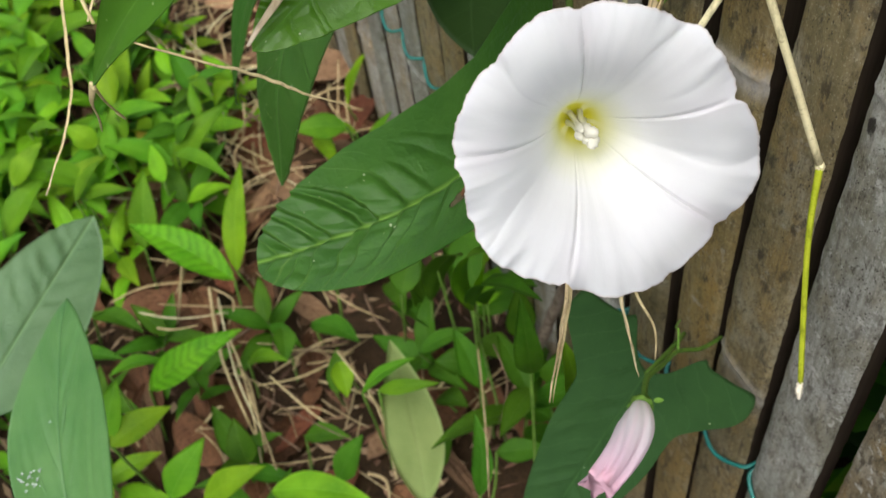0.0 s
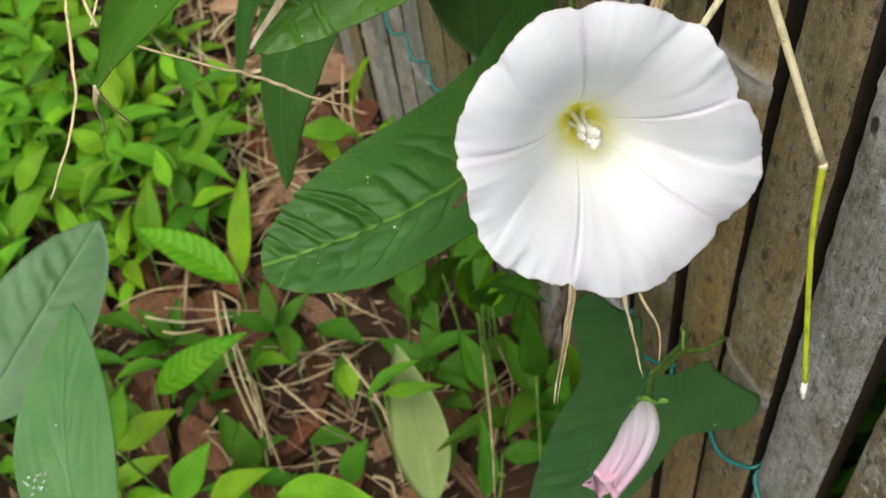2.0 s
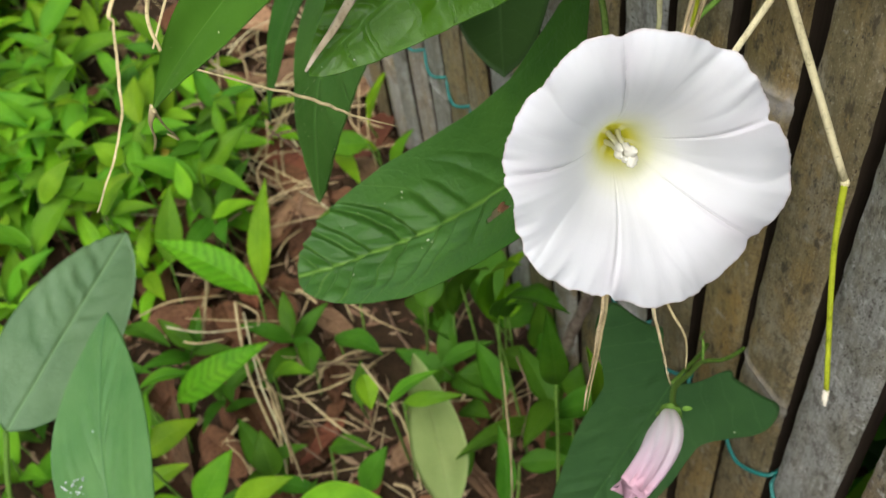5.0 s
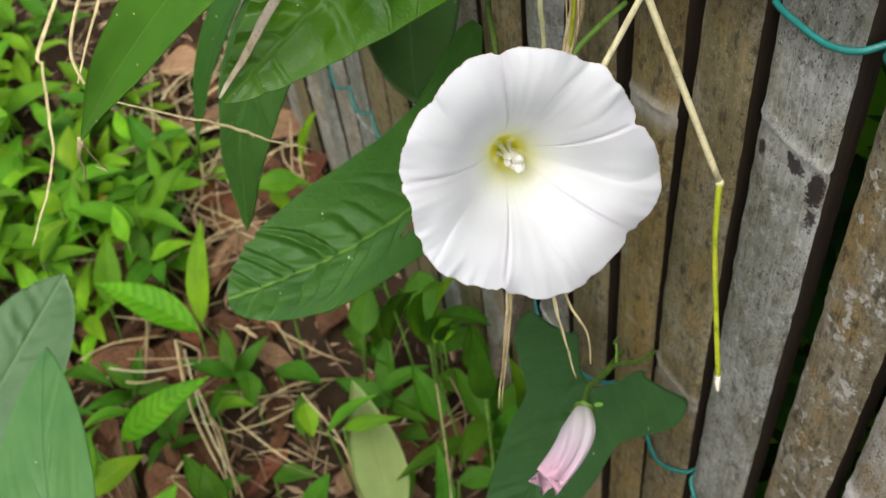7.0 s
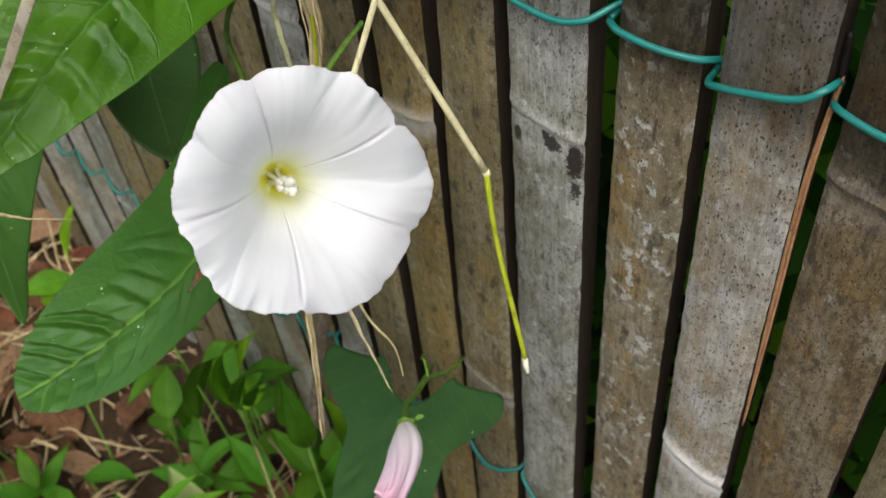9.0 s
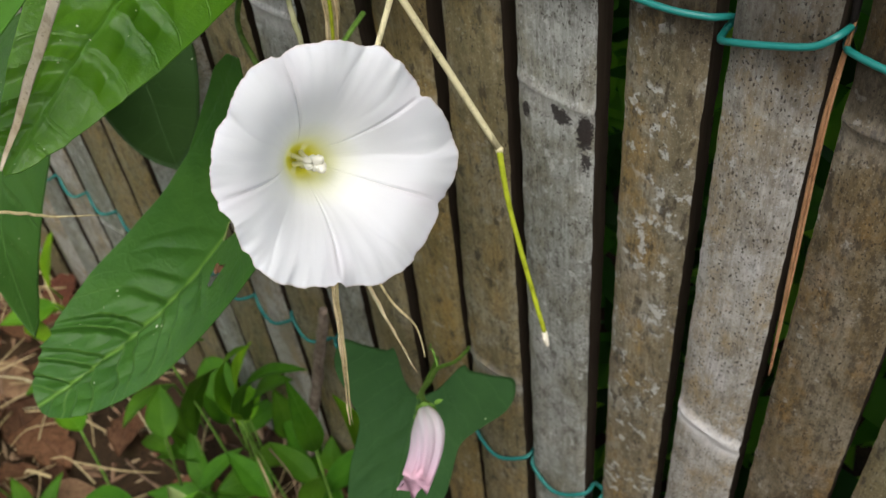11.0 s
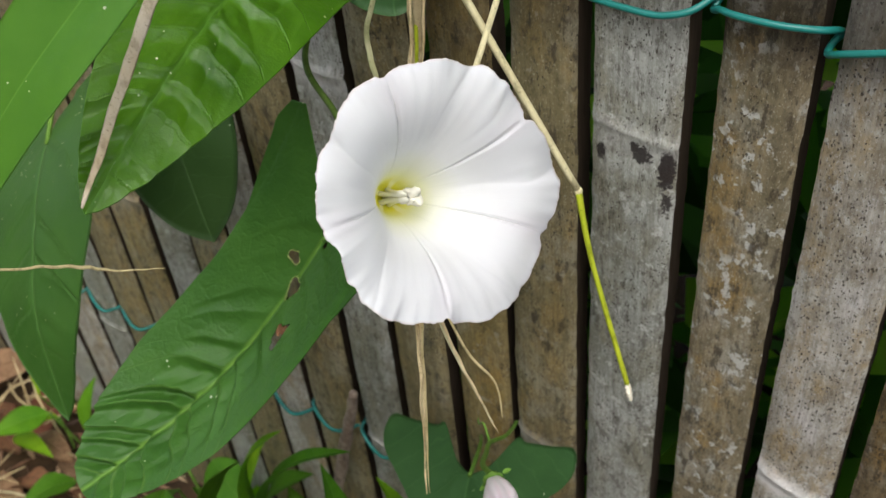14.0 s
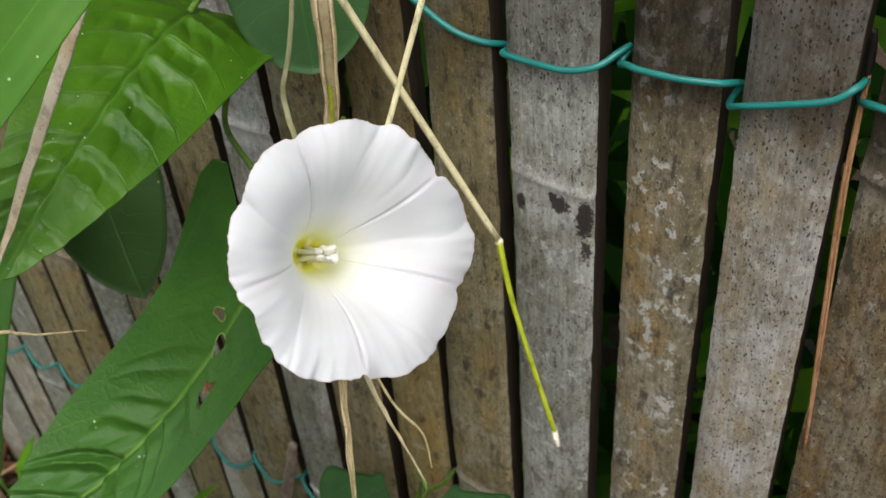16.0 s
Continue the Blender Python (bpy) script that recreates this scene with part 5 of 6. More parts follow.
herb(-0.329, -0.148, 0.020, -0.395, -0.194, 0.035, 0.030, M_STRIPED)
herb(-0.334, -0.144, 0.020, -0.383, -0.112, 0.060, 0.020, M_HERB)
herb(-0.392, -0.192, 0.010, -0.430, -0.171, 0.040, 0.024, M_HERBMID)
herb(-0.414, -0.154, 0.010, -0.384, -0.184, 0.020, 0.018, M_HERB2)
herb(-0.414, -0.154, 0.010, -0.401, -0.121, 0.020, 0.018, M_HERB)
herb(-0.414, -0.154, 0.010, -0.447, -0.157, 0.020, 0.018, M_HERB2)
herb(-0.416, -0.149, 0.010, -0.443, -0.111, 0.020, 0.020, M_HERB2)
herb(-0.410, -0.149, 0.010, -0.379, -0.153, 0.020, 0.015, M_HERB2)
herb(-0.592, -0.227, 0.010, -0.556, -0.195, 0.020, 0.018, M_HERB)
herb(-0.590, -0.225, 0.010, -0.614, -0.197, 0.020, 0.023, M_HERB2)
herb(-0.531, -0.175, 0.010, -0.587, -0.157, 0.030, 0.029, M_HERB2)
herb(-0.515, -0.171, 0.020, -0.564, -0.144, 0.030, 0.024, M_HERB)
herb(-0.530, -0.210, 0.010, -0.476, -0.194, 0.020, 0.022, M_HERBMID)
herb(-0.479, -0.188, 0.010, -0.516, -0.178, 0.020, 0.021, M_HERBMID)
herb(-0.493, -0.260, 0.010, -0.516, -0.225, 0.020, 0.021, M_HERB2)
herb(-0.520, -0.173, 0.010, -0.497, -0.138, 0.020, 0.017, M_HERB2)
herb(-0.409, -0.027, 0.010, -0.427, -0.066, 0.020, 0.020, M_HERB)
herb(-0.435, -0.022, 0.010, -0.439, 0.002, 0.050, 0.020, M_HERB)
herb(-0.470, -0.233, 0.010, -0.477, -0.187, 0.020, 0.021, M_HERB)
herb(-0.458, -0.218, 0.010, -0.436, -0.183, 0.020, 0.014, M_HERBMID)
herb(-0.482, -0.158, 0.000, -0.499, -0.165, 0.010, 0.016, M_YELLOW)
herb(-0.274, -0.220, 0.030, -0.271, -0.156, 0.050, 0.025, M_STRIPED)
herb(-0.288, -0.237, 0.040, -0.279, -0.203, 0.040, 0.017, M_HERBMID)
herb(-0.248, -0.251, 0.040, -0.270, -0.231, 0.060, 0.020, M_HERBMID)
herb(-0.244, -0.250, 0.040, -0.250, -0.211, 0.040, 0.022, M_HERB)
herb(-0.203, -0.231, 0.030, -0.216, -0.200, 0.050, 0.024, M_HERBMID)
herb(-0.192, -0.215, 0.030, -0.183, -0.176, 0.050, 0.022, M_HERB)
herb(-0.173, -0.179, 0.040, -0.141, -0.133, 0.040, 0.026, M_HERB)
herb(-0.197, -0.112, 0.050, -0.196, -0.078, 0.060, 0.014, M_HERBMID)
herb(-0.132, -0.108, 0.024, -0.226, -0.083, 0.040, 0.042, M_WITHERED)
herb(-0.190, -0.104, 0.056, -0.172, -0.074, 0.066, 0.011, M_HERBMID)
herb(-0.281, -0.162, 0.000, -0.256, -0.140, 0.020, 0.016, M_HERBMID)
herb(-0.286, -0.134, 0.010, -0.261, -0.142, 0.010, 0.018, M_HERB2)
herb(-0.287, -0.115, 0.000, -0.252, -0.096, 0.010, 0.024, M_HERB2)
herb(-0.234, -0.114, 0.030, -0.215, -0.119, 0.020, 0.017, M_HERB)
herb(-0.366, -0.240, 0.000, -0.328, -0.213, 0.010, 0.021, M_HERB2)
herb(-0.232, -0.122, 0.000, -0.250, -0.110, 0.020, 0.015, M_HERB2)
herb(-0.216, -0.150, 0.000, -0.196, -0.127, 0.010, 0.017, M_HERB2)
herb(-0.180, -0.144, 0.000, -0.189, -0.121, 0.020, 0.022, M_HERB2)
herb(-0.216, -0.187, 0.000, -0.237, -0.183, 0.020, 0.023, M_HERB2)
herb(-0.249, -0.050, 0.000, -0.276, -0.052, 0.030, 0.018, M_HERB2)
herb(-0.253, -0.020, 0.000, -0.277, -0.024, 0.030, 0.028, M_HERB2)
herb(-0.233, -0.023, 0.020, -0.243, 0.007, 0.030, 0.021, M_HERB)
herb(-0.235, -0.023, 0.010, -0.213, 0.014, 0.030, 0.019, M_HERB2)
herb(-0.166, -0.023, 0.020, -0.196, -0.014, 0.060, 0.022, M_HERB2)
herb(-0.202, -0.038, 0.010, -0.211, -0.064, 0.020, 0.026, M_HERB2)
herb(-0.400, -0.035, 0.030, -0.413, -0.070, 0.035, 0.024, M_HERBMID)
herb(-0.363, -0.032, 0.030, -0.362, -0.012, 0.068, 0.017, M_HERBMID)
herb(-0.342, -0.060, 0.030, -0.352, -0.094, 0.035, 0.026, M_HERB2)
herb(-0.221, -0.023, 0.050, -0.201, -0.012, 0.124, 0.024, M_HERB)
herb(-0.219, -0.022, 0.040, -0.172, -0.012, 0.112, 0.029, M_HERB2)
herb(-0.260, -0.014, 0.060, -0.220, -0.026, 0.050, 0.029, M_HERB2)
herb(-0.276, -0.033, 0.040, -0.271, -0.075, 0.050, 0.026, M_HERB2)
herb(-0.298, -0.090, 0.040, -0.327, -0.087, 0.040, 0.024, M_HERBMID)
herb(-0.189, -0.016, 0.040, -0.197, -0.012, 0.081, 0.022, M_HERB2)
herb(-0.244, -0.065, 0.050, -0.269, -0.044, 0.060, 0.024, M_HERB2)
herb(-0.216, -0.031, 0.010, -0.186, -0.021, 0.020, 0.023, M_HERB2)
herb(-0.158, -0.015, 0.030, -0.165, -0.004, 0.050, 0.018, M_HERB2)
herb(-0.140, -0.025, 0.030, -0.156, -0.039, 0.030, 0.023, M_HERB2)
herb(-0.115, -0.082, 0.040, -0.145, -0.067, 0.070, 0.015, M_HERB2)
herb(-0.137, -0.061, 0.030, -0.124, -0.034, 0.030, 0.017, M_HERB2)
herb(-0.271, -0.064, 0.000, -0.233, -0.056, 0.020, 0.020, M_HERB2)
herb(-0.289, -0.059, 0.000, -0.248, -0.064, 0.020, 0.018, M_HERB2)
herb(-0.199, -0.068, 0.000, -0.174, -0.060, 0.020, 0.019, M_HERB2)
herb(-0.160, -0.095, 0.000, -0.166, -0.075, 0.020, 0.018, M_HERB2)
herb(-0.431, -0.051, 0.000, -0.385, -0.051, 0.010, 0.016, M_HERB)

herb(-0.510, -0.171, 0.030, -0.542, -0.160, 0.045, 0.024, M_HERB)
herb(-0.478, -0.193, 0.030, -0.494, -0.206, 0.045, 0.021, M_HERB)
herb(-0.460, -0.187, 0.030, -0.480, -0.179, 0.045, 0.016, M_HERBMID)
herb(-0.500, -0.173, 0.030, -0.471, -0.139, 0.045, 0.016, M_HERBMID)
herb(-0.552, -0.202, 0.030, -0.545, -0.222, 0.045, 0.018, M_HERB)
herb(-0.602, -0.199, 0.030, -0.552, -0.225, 0.045, 0.023, M_HERBMID)
herb(-0.438, -0.214, 0.030, -0.414, -0.184, 0.045, 0.014, M_HERBMID)
herb(-0.474, -0.255, 0.030, -0.487, -0.224, 0.045, 0.021, M_HERB)
herb(-0.438, -0.220, 0.030, -0.449, -0.193, 0.045, 0.023, M_HERBMID)
herb(-0.441, -0.146, 0.030, -0.384, -0.122, 0.045, 0.015, M_HERBMID)
herb(-0.450, -0.143, 0.030, -0.449, -0.125, 0.045, 0.015, M_HERB2)
herb(-0.519, -0.233, 0.030, -0.493, -0.210, 0.045, 0.014, M_HERBMID)
herb(-0.421, -0.162, 0.030, -0.444, -0.159, 0.045, 0.015, M_HERB)
herb(-0.560, -0.183, 0.030, -0.555, -0.149, 0.045, 0.017, M_HERBMID)
herb(-0.581, -0.204, 0.030, -0.605, -0.204, 0.045, 0.019, M_HERB)
herb(-0.501, -0.113, 0.030, -0.459, -0.108, 0.045, 0.013, M_HERBMID)
herb(-0.169, -0.050, 0.124, -0.134, -0.050, 0.220, 0.016, M_HERBMID)
herb(-0.109, -0.050, 0.154, -0.114, -0.050, 0.212, 0.016, M_HERB2)
herb(-0.172, -0.050, 0.121, -0.094, -0.050, 0.235, 0.017, M_HERB2)
herb(-0.237, -0.050, 0.041, -0.171, -0.050, 0.170, 0.020, M_HERB2)
herb(-0.073, -0.050, 0.191, -0.082, -0.050, 0.228, 0.012, M_HERBMID)
herb(-0.254, -0.050, 0.017, -0.289, -0.050, 0.038, 0.020, M_HERB2)
herb(-0.174, -0.050, 0.034, -0.206, -0.050, 0.054, 0.021, M_HERB2)
herb(-0.223, -0.050, 0.131, -0.173, -0.050, 0.192, 0.014, M_HERB2)


TORN = ((0, 0), (0.16, 0.03), (0.3, 0.12), (0.46, 0.2), (0.4, 0.31), (0.5, 0.42), (0.47, 0.58), (0.36, 0.66), (0.38, 0.78), (0.2, 0.9), (0.06, 0.97), (0, 1))


def dead_mesh(size, material, seed, slim=0.5, outline=TORN, ripple=0.14):
    """A curled dead leaf, flat side down, round its own middle."""
    return leaf_mesh("dead_leaf", (-0.5 * size, 0, 0.0), (0.5 * size, 0, 0.0), size * slim, material, bend=0.1 + 0.06 * math.sin(seed * 2), fold=0.2 + 0.3 * math.sin(seed), ripple=ripple, outline=outline, rings=9, step=3, relief=0.0012, pairs=8, quilt=-1.0, seed=seed)


DEAD_KINDS = [dead_mesh(0.04, m, 3.1 * i + 1, w) for i, (m, w) in enumerate(((M_DEADLEAF, 0.5), (M_DEADTAN, 0.42), (M_DEADRED, 0.5), (M_DEADLEAF, 0.62), (M_DEADLEAF, 0.36)))]
DEAD_KINDS += [dead_mesh(0.04, m, 2.3 * i + 4, 0.13, LANCE) for i, m in enumerate((M_DEADTAN, M_DEADLEAF))]
DEAD_LABEL = {M_DEADLEAF.name: "dark brown curled dead leaf on the soil", M_DEADTAN.name: "tan curled dead leaf on the soil", M_DEADRED.name: "reddish-brown dead leaf on the soil"}
BROAD_DEAD = [dead_mesh(0.04, m, 1.7 * i + 2, 0.48, LANCE, 0.05) for i, m in enumerate((M_DEADLEAF, M_DEADTAN, M_DEADRED))]
for q in DEAD_KINDS + BROAD_DEAD:
    tagged(q, DEAD_LABEL[q.data.materials[0].name], "dead leaf", "leaf litter")


def dead_leaf(x, y, size, material, kind=None):
    src = kind or next(q for q in DEAD_KINDS if q.data.materials[0] == material)
    c = src.copy()
    scene.collection.objects.link(c)
    c.location = (x, y, ground_height(x, y) + 0.003)
    c.rotation_euler = (RNG.uniform(-0.35, 0.35), RNG.uniform(-0.35, 0.35), RNG.uniform(0, 6.28))
    k2 = size / 0.04
    c.scale = (k2, k2 * RNG.uniform(0.8, 1.25), k2)
    return c


dead_leaf(-0.383, -0.191, 0.037, M_DEADLEAF)
dead_leaf(-0.333, -0.147, 0.031, M_DEADRED)
dead_leaf(-0.309, -0.154, 0.027, M_DEADTAN)
dead_leaf(-0.311, -0.111, 0.023, M_DEADTAN)
dead_leaf(-0.493, -0.019, 0.031, M_DEADTAN)
dead_leaf(-0.242, -0.152, 0.027, M_DEADRED)
dead_leaf(-0.268, -0.214, 0.035, M_DEADLEAF)
dead_leaf(-0.618, -0.063, 0.027, M_DEADLEAF)
dead_leaf(-0.465, -0.114, 0.019, M_DEADRED)
dead_leaf(-0.344, -0.204, 0.031, M_DEADTAN)
dead_leaf(-0.275, -0.177, 0.023, M_DEADLEAF)
dead_leaf(-0.531, -0.057, 0.023, M_DEADTAN)
dead_leaf(-0.428, -0.075, 0.023, M_DEADRED)
dead_leaf(-0.254, -0.135, 0.023, M_DEADLEAF)


for x, y, size, i in ((-0.368, -0.205, 0.062, 0), (-0.340, -0.188, 0.050, 0), (-0.326, -0.150, 0.064, 0), (-0.267, -0.211, 0.050, 0), (-0.240, -0.152, 0.042, 2), (-0.312, -0.111, 0.040, 1), (-0.475, -0.082, 0.066, 2),
                      (-0.500, -0.020, 0.066, 1), (-0.418, -0.083, 0.050, 1), (-0.455, -0.050, 0.060, 0), (-0.535, -0.045, 0.058, 1), (-0.400, -0.120, 0.055, 0), (-0.440, -0.020, 0.050, 2), (-0.280, -0.185, 0.050, 0), (-0.300, -0.235, 0.055, 0),
                      (-0.215, -0.185, 0.045, 0), (-0.190, -0.150, 0.045, 2), (-0.560, -0.100, 0.060, 0), (-0.620, -0.050, 0.066, 1)):
    c = dead_leaf(x, y, size, None, BROAD_DEAD[i])
    c.location.z += 0.006
for i, q in enumerate(BROAD_DEAD):
    q.location = (-0.36 - 0.05 * i, -0.04, -0.012)


def ground_straw(ax, ay, az, bx, by, bz, material=None, r=None):
    m = material or RNG.choice((M_STRAW, M_TANGLE, M_TANGLE, M_SHRED, M_BROWNSTEM))
    az, bz = max(az, ground_height(ax, ay)), max(bz, ground_height(bx, by))
    mid = (0.5 * (ax + bx) + RNG.uniform(-0.009, 0.009), 0.5 * (ay + by) + RNG.uniform(-0.009, 0.009), 0.5 * (az + bz) + RNG.uniform(0.0, 0.009))
    w = r or RNG.uniform(0.0004, 0.0012)
    ob = tube("dry_stalk", [(ax, ay, az), mid, (bx, by, bz)], [w, w, w * 0.6], m, None, "", 5, RNG.uniform(0.4, 1.0), 4)
    return tagged(ob, "brown twig on the leaf litter" if m == M_BROWNSTEM else "dry tan grass stalk on the leaf litter", "dry stalk", "dry stalks")


ground_straw(-0.241, -0.112, 0.030, -0.150, -0.116, 0.030, M_STRAW, 0.0010)
ground_straw(-0.324, -0.164, 0.030, -0.228, -0.177, -0.010, M_STRAW, 0.0011)
ground_straw(-0.318, -0.162, 0.024, -0.222, -0.172, -0.010, M_STRAWPALE, 0.0008)
ground_straw(-0.300, -0.166, 0.012, -0.214, -0.181, -0.010, M_STRAW, 0.0009)
ground_straw(-0.262, -0.154, 0.004, -0.200, -0.127, 0.000, M_STRAW, 0.0008)
ground_straw(-0.350, -0.214, 0.006, -0.316, -0.160, 0.008, M_STRAWPALE, 0.0007)
ground_straw(-0.168, -0.051, 0.090, -0.111, -0.079, 0.040)
ground_straw(-0.171, -0.041, 0.080, -0.149, -0.054, 0.030)
ground_straw(-0.222, -0.100, 0.000, -0.196, -0.062, 0.010)
ground_straw(-0.147, -0.130, 0.060, -0.131, -0.126, 0.050)
ground_straw(-0.338, -0.163, 0.010, -0.313, -0.163, 0.000)
ground_straw(-0.286, -0.170, 0.000, -0.207, -0.174, 0.020)
ground_straw(-0.280, -0.168, 0.000, -0.199, -0.173, 0.010)
ground_straw(-0.249, -0.164, 0.010, -0.184, -0.129, 0.030)
ground_straw(-0.346, -0.215, 0.000, -0.323, -0.181, 0.000)
ground_straw(-0.317, -0.116, 0.000, -0.333, -0.125, 0.000)
ground_straw(-0.601, -0.122, 0.000, -0.521, -0.117, 0.010)
ground_straw(-0.584, -0.108, 0.000, -0.501, -0.121, 0.000)
ground_straw(-0.539, -0.149, 0.000, -0.492, -0.080, 0.000)
ground_straw(-0.539, -0.128, 0.000, -0.430, -0.069, 0.000)
ground_straw(-0.478, -0.135, 0.000, -0.447, -0.071, 0.000)
ground_straw(-0.451, -0.090, 0.040, -0.451, -0.103, 0.000)
ground_straw(-0.600, -0.086, 0.000, -0.527, -0.109, 0.000)
ground_straw(-0.428, -0.105, 0.000, -0.397, -0.074, 0.000)
ground_straw(-0.307, -0.102, 0.010, -0.262, -0.072, 0.000)
ground_straw(-0.472, -0.106, 0.000, -0.456, -0.040, 0.000)
ground_straw(-0.610, -0.089, 0.000, -0.585, -0.040, 0.000)
ground_straw(-0.180, -0.008, 0.050, -0.186, -0.015, 0.000)
ground_straw(-0.557, -0.055, 0.000, -0.539, -0.005, 0.000)
ground_straw(-0.497, -0.115, 0.000, -0.405, -0.097, 0.000)

# a tangle of pale dry stalks between the herbs and the fence
for i in range(85):
    x, y, a = RNG.gauss(-0.50, 0.075), min(-0.02, RNG.gauss(-0.085, 0.045)), RNG.uniform(0, 6.28)
    ln, up = RNG.uniform(0.03, 0.09), RNG.uniform(0.004, 0.028)
    ground_straw(x, y, ground_height(x, y) + up, x + ln * math.cos(a), min(y + ln * math.sin(a), -0.008), RNG.uniform(-0.015, 0.02), RNG.choice((M_STRAW, M_STRAWPALE, M_TANGLE, M_SHRED)), RNG.uniform(0.0005, 0.0010))

# dead leaves and dry stalks strewn over the soil
for i in range(220):
    x, y = RNG.uniform(-1.15, 0.1), RNG.uniform(-0.50, -0.005)
    if i % 3 == 0:
        x, y = RNG.uniform(-0.62, -0.12), RNG.uniform(-0.26, -0.02)
    kind = RNG.choice(DEAD_KINDS + [DEAD_KINDS[0], DEAD_KINDS[3], DEAD_KINDS[4], DEAD_KINDS[6]])
    dead_leaf(x, y, RNG.uniform(0.03, 0.06) * (1.8 if kind in DEAD_KINDS[5:] else 1.0), None, kind)
for q in DEAD_KINDS:
    q.location = (RNG.uniform(-0.7, -0.3), RNG.uniform(-0.2, -0.05), -0.02)
for i in range(150):
    x, y, a = RNG.uniform(-1.1, 0.05), RNG.uniform(-0.45, -0.005), RNG.uniform(0, 6.28)
    if i % 3 == 1:
        x, y = RNG.gauss(-0.52, 0.12), RNG.gauss(-0.09, 0.05)
    elif i % 3 == 2:
        x, y = RNG.gauss(-0.25, 0.08), RNG.gauss(-0.14, 0.05)
    y = min(y, -0.012)
    ln = RNG.uniform(0.02, 0.07)
    ground_straw(x, y, ground_height(x, y) + RNG.uniform(0.004, 0.012), x + ln * math.cos(a), min(y + ln * math.sin(a), -0.008), -0.02 + RNG.uniform(0, 0.012))


def crumbs():
    """Bits of bark, leaf and stalk over the soil."""
    verts, faces = [], []
    for i in range(5200):
        x, y = RNG.uniform(-1.1, 0.08), RNG.uniform(-0.5, 0.0)
        z = ground_height(x, y) + 0.002
        a, l, w = RNG.uniform(0, 6.28), RNG.uniform(0.002, 0.010), RNG.uniform(0.0007, 0.003)
        u, v = Vector((math.cos(a), math.sin(a), RNG.uniform(-0.4, 0.4))) * l, Vector((-math.sin(a), math.cos(a), RNG.uniform(-0.5, 0.5))) * w
        c, o = Vector((x, y, z)), len(verts)
        up = Vector((0, 0, RNG.uniform(0.0006, 0.002)))
        verts += [tuple(c - u), tuple(c - v), tuple(c + u), tuple(c + v), tuple(c + up)]
        faces += [(o, o + 1, o + 4), (o + 1, o + 2, o + 4), (o + 2, o + 3, o + 4), (o + 3, o, o + 4)]
    k = Mat("litter_crumbs")
    isl = k.node("ShaderNodeNewGeometry").outputs["Random Per Island"]
    m = k.set(k.ramp(isl, [(0.0, (0.06, 0.035, 0.022)), (0.4, (0.17, 0.09, 0.05)), (0.7, (0.30, 0.19, 0.11)), (1.0, (0.45, 0.34, 0.20))]), 0.7, 0.2)
    tagged(mesh_object("litter", verts, faces, m, smooth=False), "crumbled brown leaf litter on the soil", "litter", kind="stuff")


crumbs()


def plant_source(name, label, leaves, size, material, seed):
    """A small upright herb: a stem with pointed leaves in pairs, at the origin."""
    rng = random.Random(seed)
    t = thing(name, (0, 0, 0), label, "herb", "herbs on the ground")
    h = size * 1.1
    top = Vector((rng.uniform(-0.01, 0.01), rng.uniform(-0.01, 0.01), h))
    tube("stem", [(0, 0, -0.008), (top.x * 0.3, top.y * 0.6, h * 0.5), tuple(top)], [0.0009, 0.0006], M_STEM, t, "", 5, n=3)
    for i in range(leaves):
        f = 0.35 + 0.65 * i / max(1, leaves - 1)
        a = i * 2.4 + rng.uniform(-0.4, 0.4)
        b = Vector((top.x * f, top.y * f, h * f))
        ln = size * rng.uniform(0.75, 1.15) * (1.1 - 0.3 * f)
        e = b + Vector((math.cos(a), math.sin(a), rng.uniform(0.05, 0.6))) * ln
        under(leaf_mesh("blade", tuple(b), tuple(e), ln * rng.uniform(0.28, 0.40), material, roll=rng.uniform(-15, 15), bend=rng.uniform(0.06, 0.15), fold=rng.uniform(0.1, 0.3), outline=HERB, rings=5, step=3, seed=seed + i), t)
    return t


PLANTS = [plant_source("herb_plant", "bright green herb with pointed leaves", 6, 0.040, M_HERB, 21), plant_source("herb_plant", "fresh green herb with pointed leaves", 5, 0.050, M_HERBMID, 22),
          plant_source("herb_plant", "dark green herb with pointed leaves", 6, 0.042, M_HERB2, 23), plant_source("herb_plant", "dark green herb with pointed leaves", 5, 0.036, M_HERB2, 24),
          plant_source("herb_plant", "bright green herb with banded leaves", 5, 0.046, M_STRIPED, 25)]


def sow(count, x0, x1, y0, y1, kinds, size=1.0):
    for i in range(count):
        x, y = RNG.uniform(x0, x1), RNG.uniform(y0, y1)
        if -0.26 < x < -0.10 and -0.135 < y < -0.06:
            continue
        c = copy_thing(RNG.choice([PLANTS[q] for q in kinds]), pose(x, y, ground_height(x, y), RNG.uniform(-12, 12), RNG.uniform(-12, 12), RNG.uniform(0, 360)))
        c.scale = [size * RNG.uniform(0.7, 1.15)] * 3


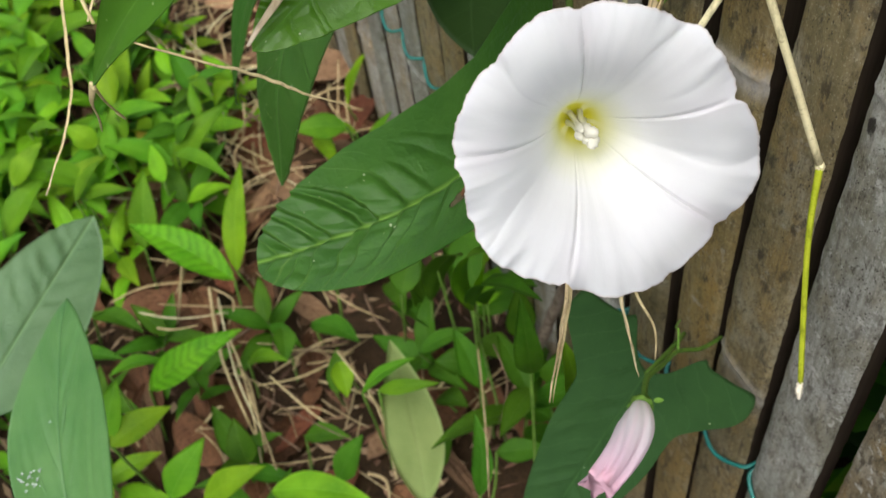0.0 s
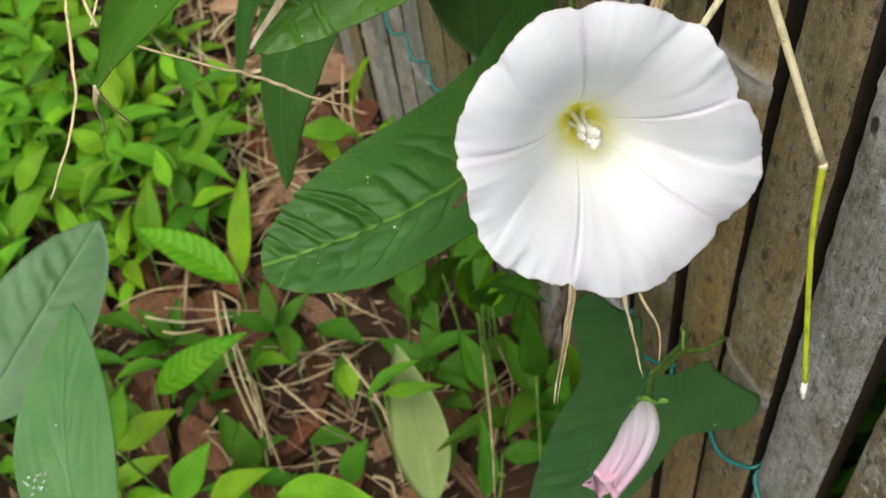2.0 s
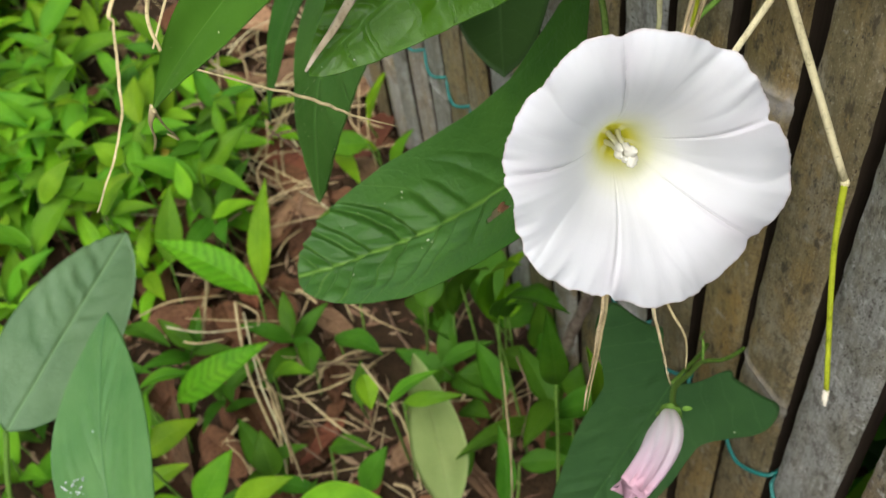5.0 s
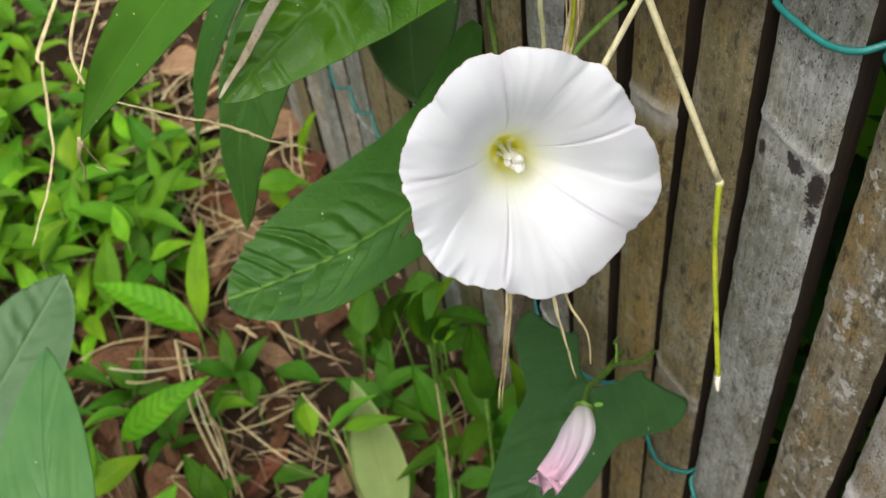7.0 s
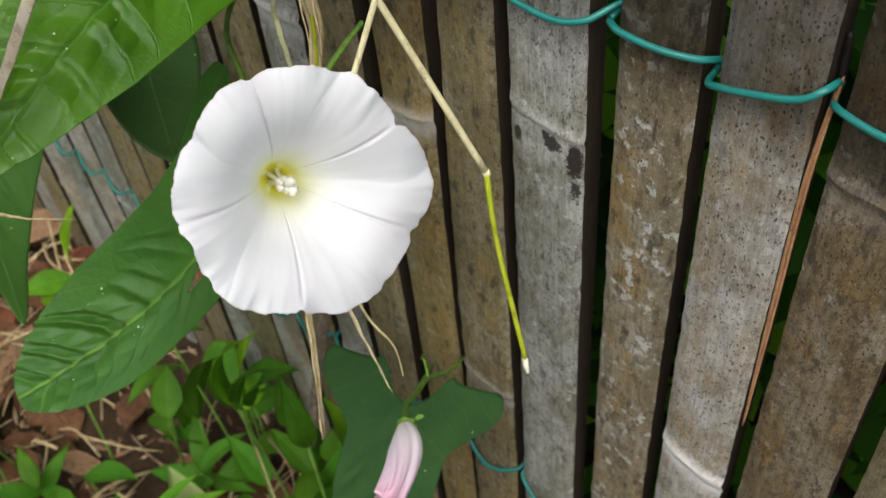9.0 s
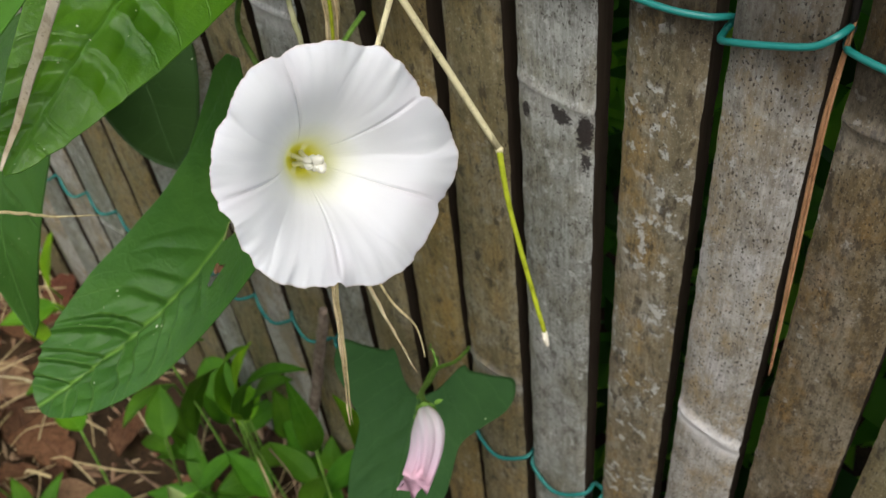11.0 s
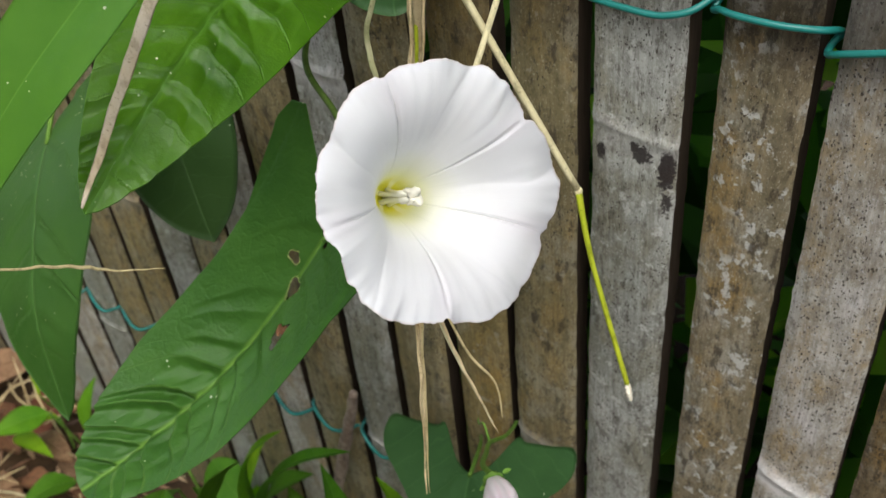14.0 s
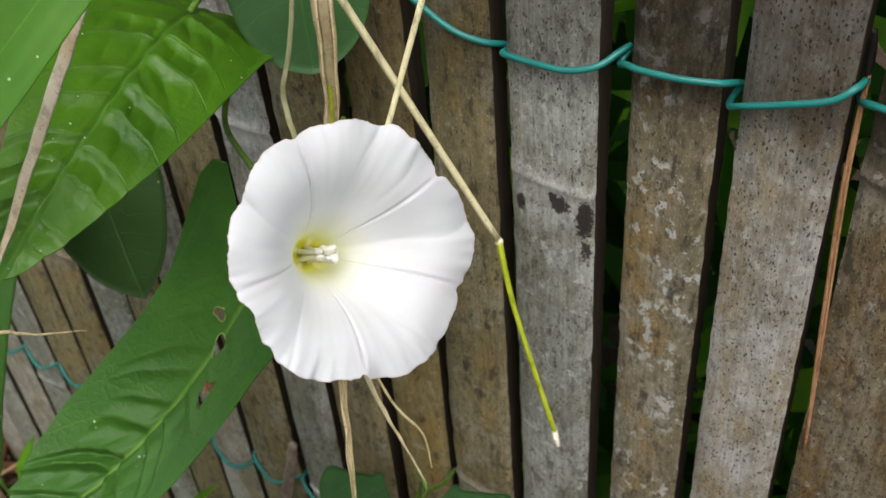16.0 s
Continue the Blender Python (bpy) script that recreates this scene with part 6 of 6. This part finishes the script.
sow(95, -0.85, -0.40, -0.42, -0.165, (0, 0, 1, 2, 4))
sow(14, -0.40, -0.22, -0.40, -0.23, (0, 1, 2, 2))
sow(70, -0.85, -0.50, -0.42, -0.19, (0, 0, 1, 4), 1.15)
sow(13, -0.62, -0.43, -0.21, -0.115, (0, 0, 1, 4, 2))
sow(14, -1.1, -0.45, -0.18, -0.03, (0, 2))
sow(6, -0.33, -0.10, -0.10, -0.02, (2, 3, 3, 2), 1.3)
sow(5, -0.36, -0.14, -0.22, -0.13, (2, 3))
for i, q in enumerate(PLANTS):
    q.location = (-0.55 - 0.06 * i, -0.26, ground_height(-0.55 - 0.06 * i, -0.26))


# ---- greenery behind the fence ----
def hedge():
    verts, faces = [], []
    rng = random.Random(8)
    for i in range(7500):
        x, y, z = rng.uniform(-1.0, 0.7), 0.03 + rng.random() ** 1.1 * 0.42, rng.uniform(-0.03, 0.60)
        d = Vector((rng.uniform(-1, 1), rng.uniform(-1.0, 0.2), rng.uniform(-0.9, 0.5))).normalized()
        n = d.cross(Vector((rng.uniform(-1, 1), rng.uniform(-1, 1), rng.uniform(-1, 1)))).normalized()
        ln, w = rng.uniform(0.035, 0.075), rng.uniform(0.008, 0.016)
        up = d.cross(n)
        c, o = Vector((x, max(y, 0.03 + abs(d.y) * ln), z)), len(verts)
        verts += [tuple(c), tuple(c + d * ln * 0.35 + n * w + up * 0.003), tuple(c + d * ln * 0.7 + n * w * 0.8 + up * 0.002), tuple(c + d * ln), tuple(c + d * ln * 0.7 - n * w * 0.8 + up * 0.002), tuple(c + d * ln * 0.35 - n * w + up * 0.003), tuple(c + d * ln * 0.5)]
        faces += [(o, o + 1, o + 6), (o + 1, o + 2, o + 6), (o + 2, o + 3, o + 6), (o + 3, o + 4, o + 6), (o + 4, o + 5, o + 6), (o + 5, o, o + 6)]
    k = Mat("hedge_leaf")
    isl = k.node("ShaderNodeNewGeometry").outputs["Random Per Island"]
    col = k.ramp(isl, [(0.0, (0.014, 0.048, 0.008)), (0.45, (0.038, 0.125, 0.014)), (0.78, (0.11, 0.32, 0.022)), (1.0, (0.30, 0.62, 0.04))])
    m = k.set(col, 0.6, 0.2, col, 0.45)
    tagged(mesh_object("hedge", verts, faces, m), "green leafy growth behind the bamboo fence", "hedge", kind="stuff")


hedge()
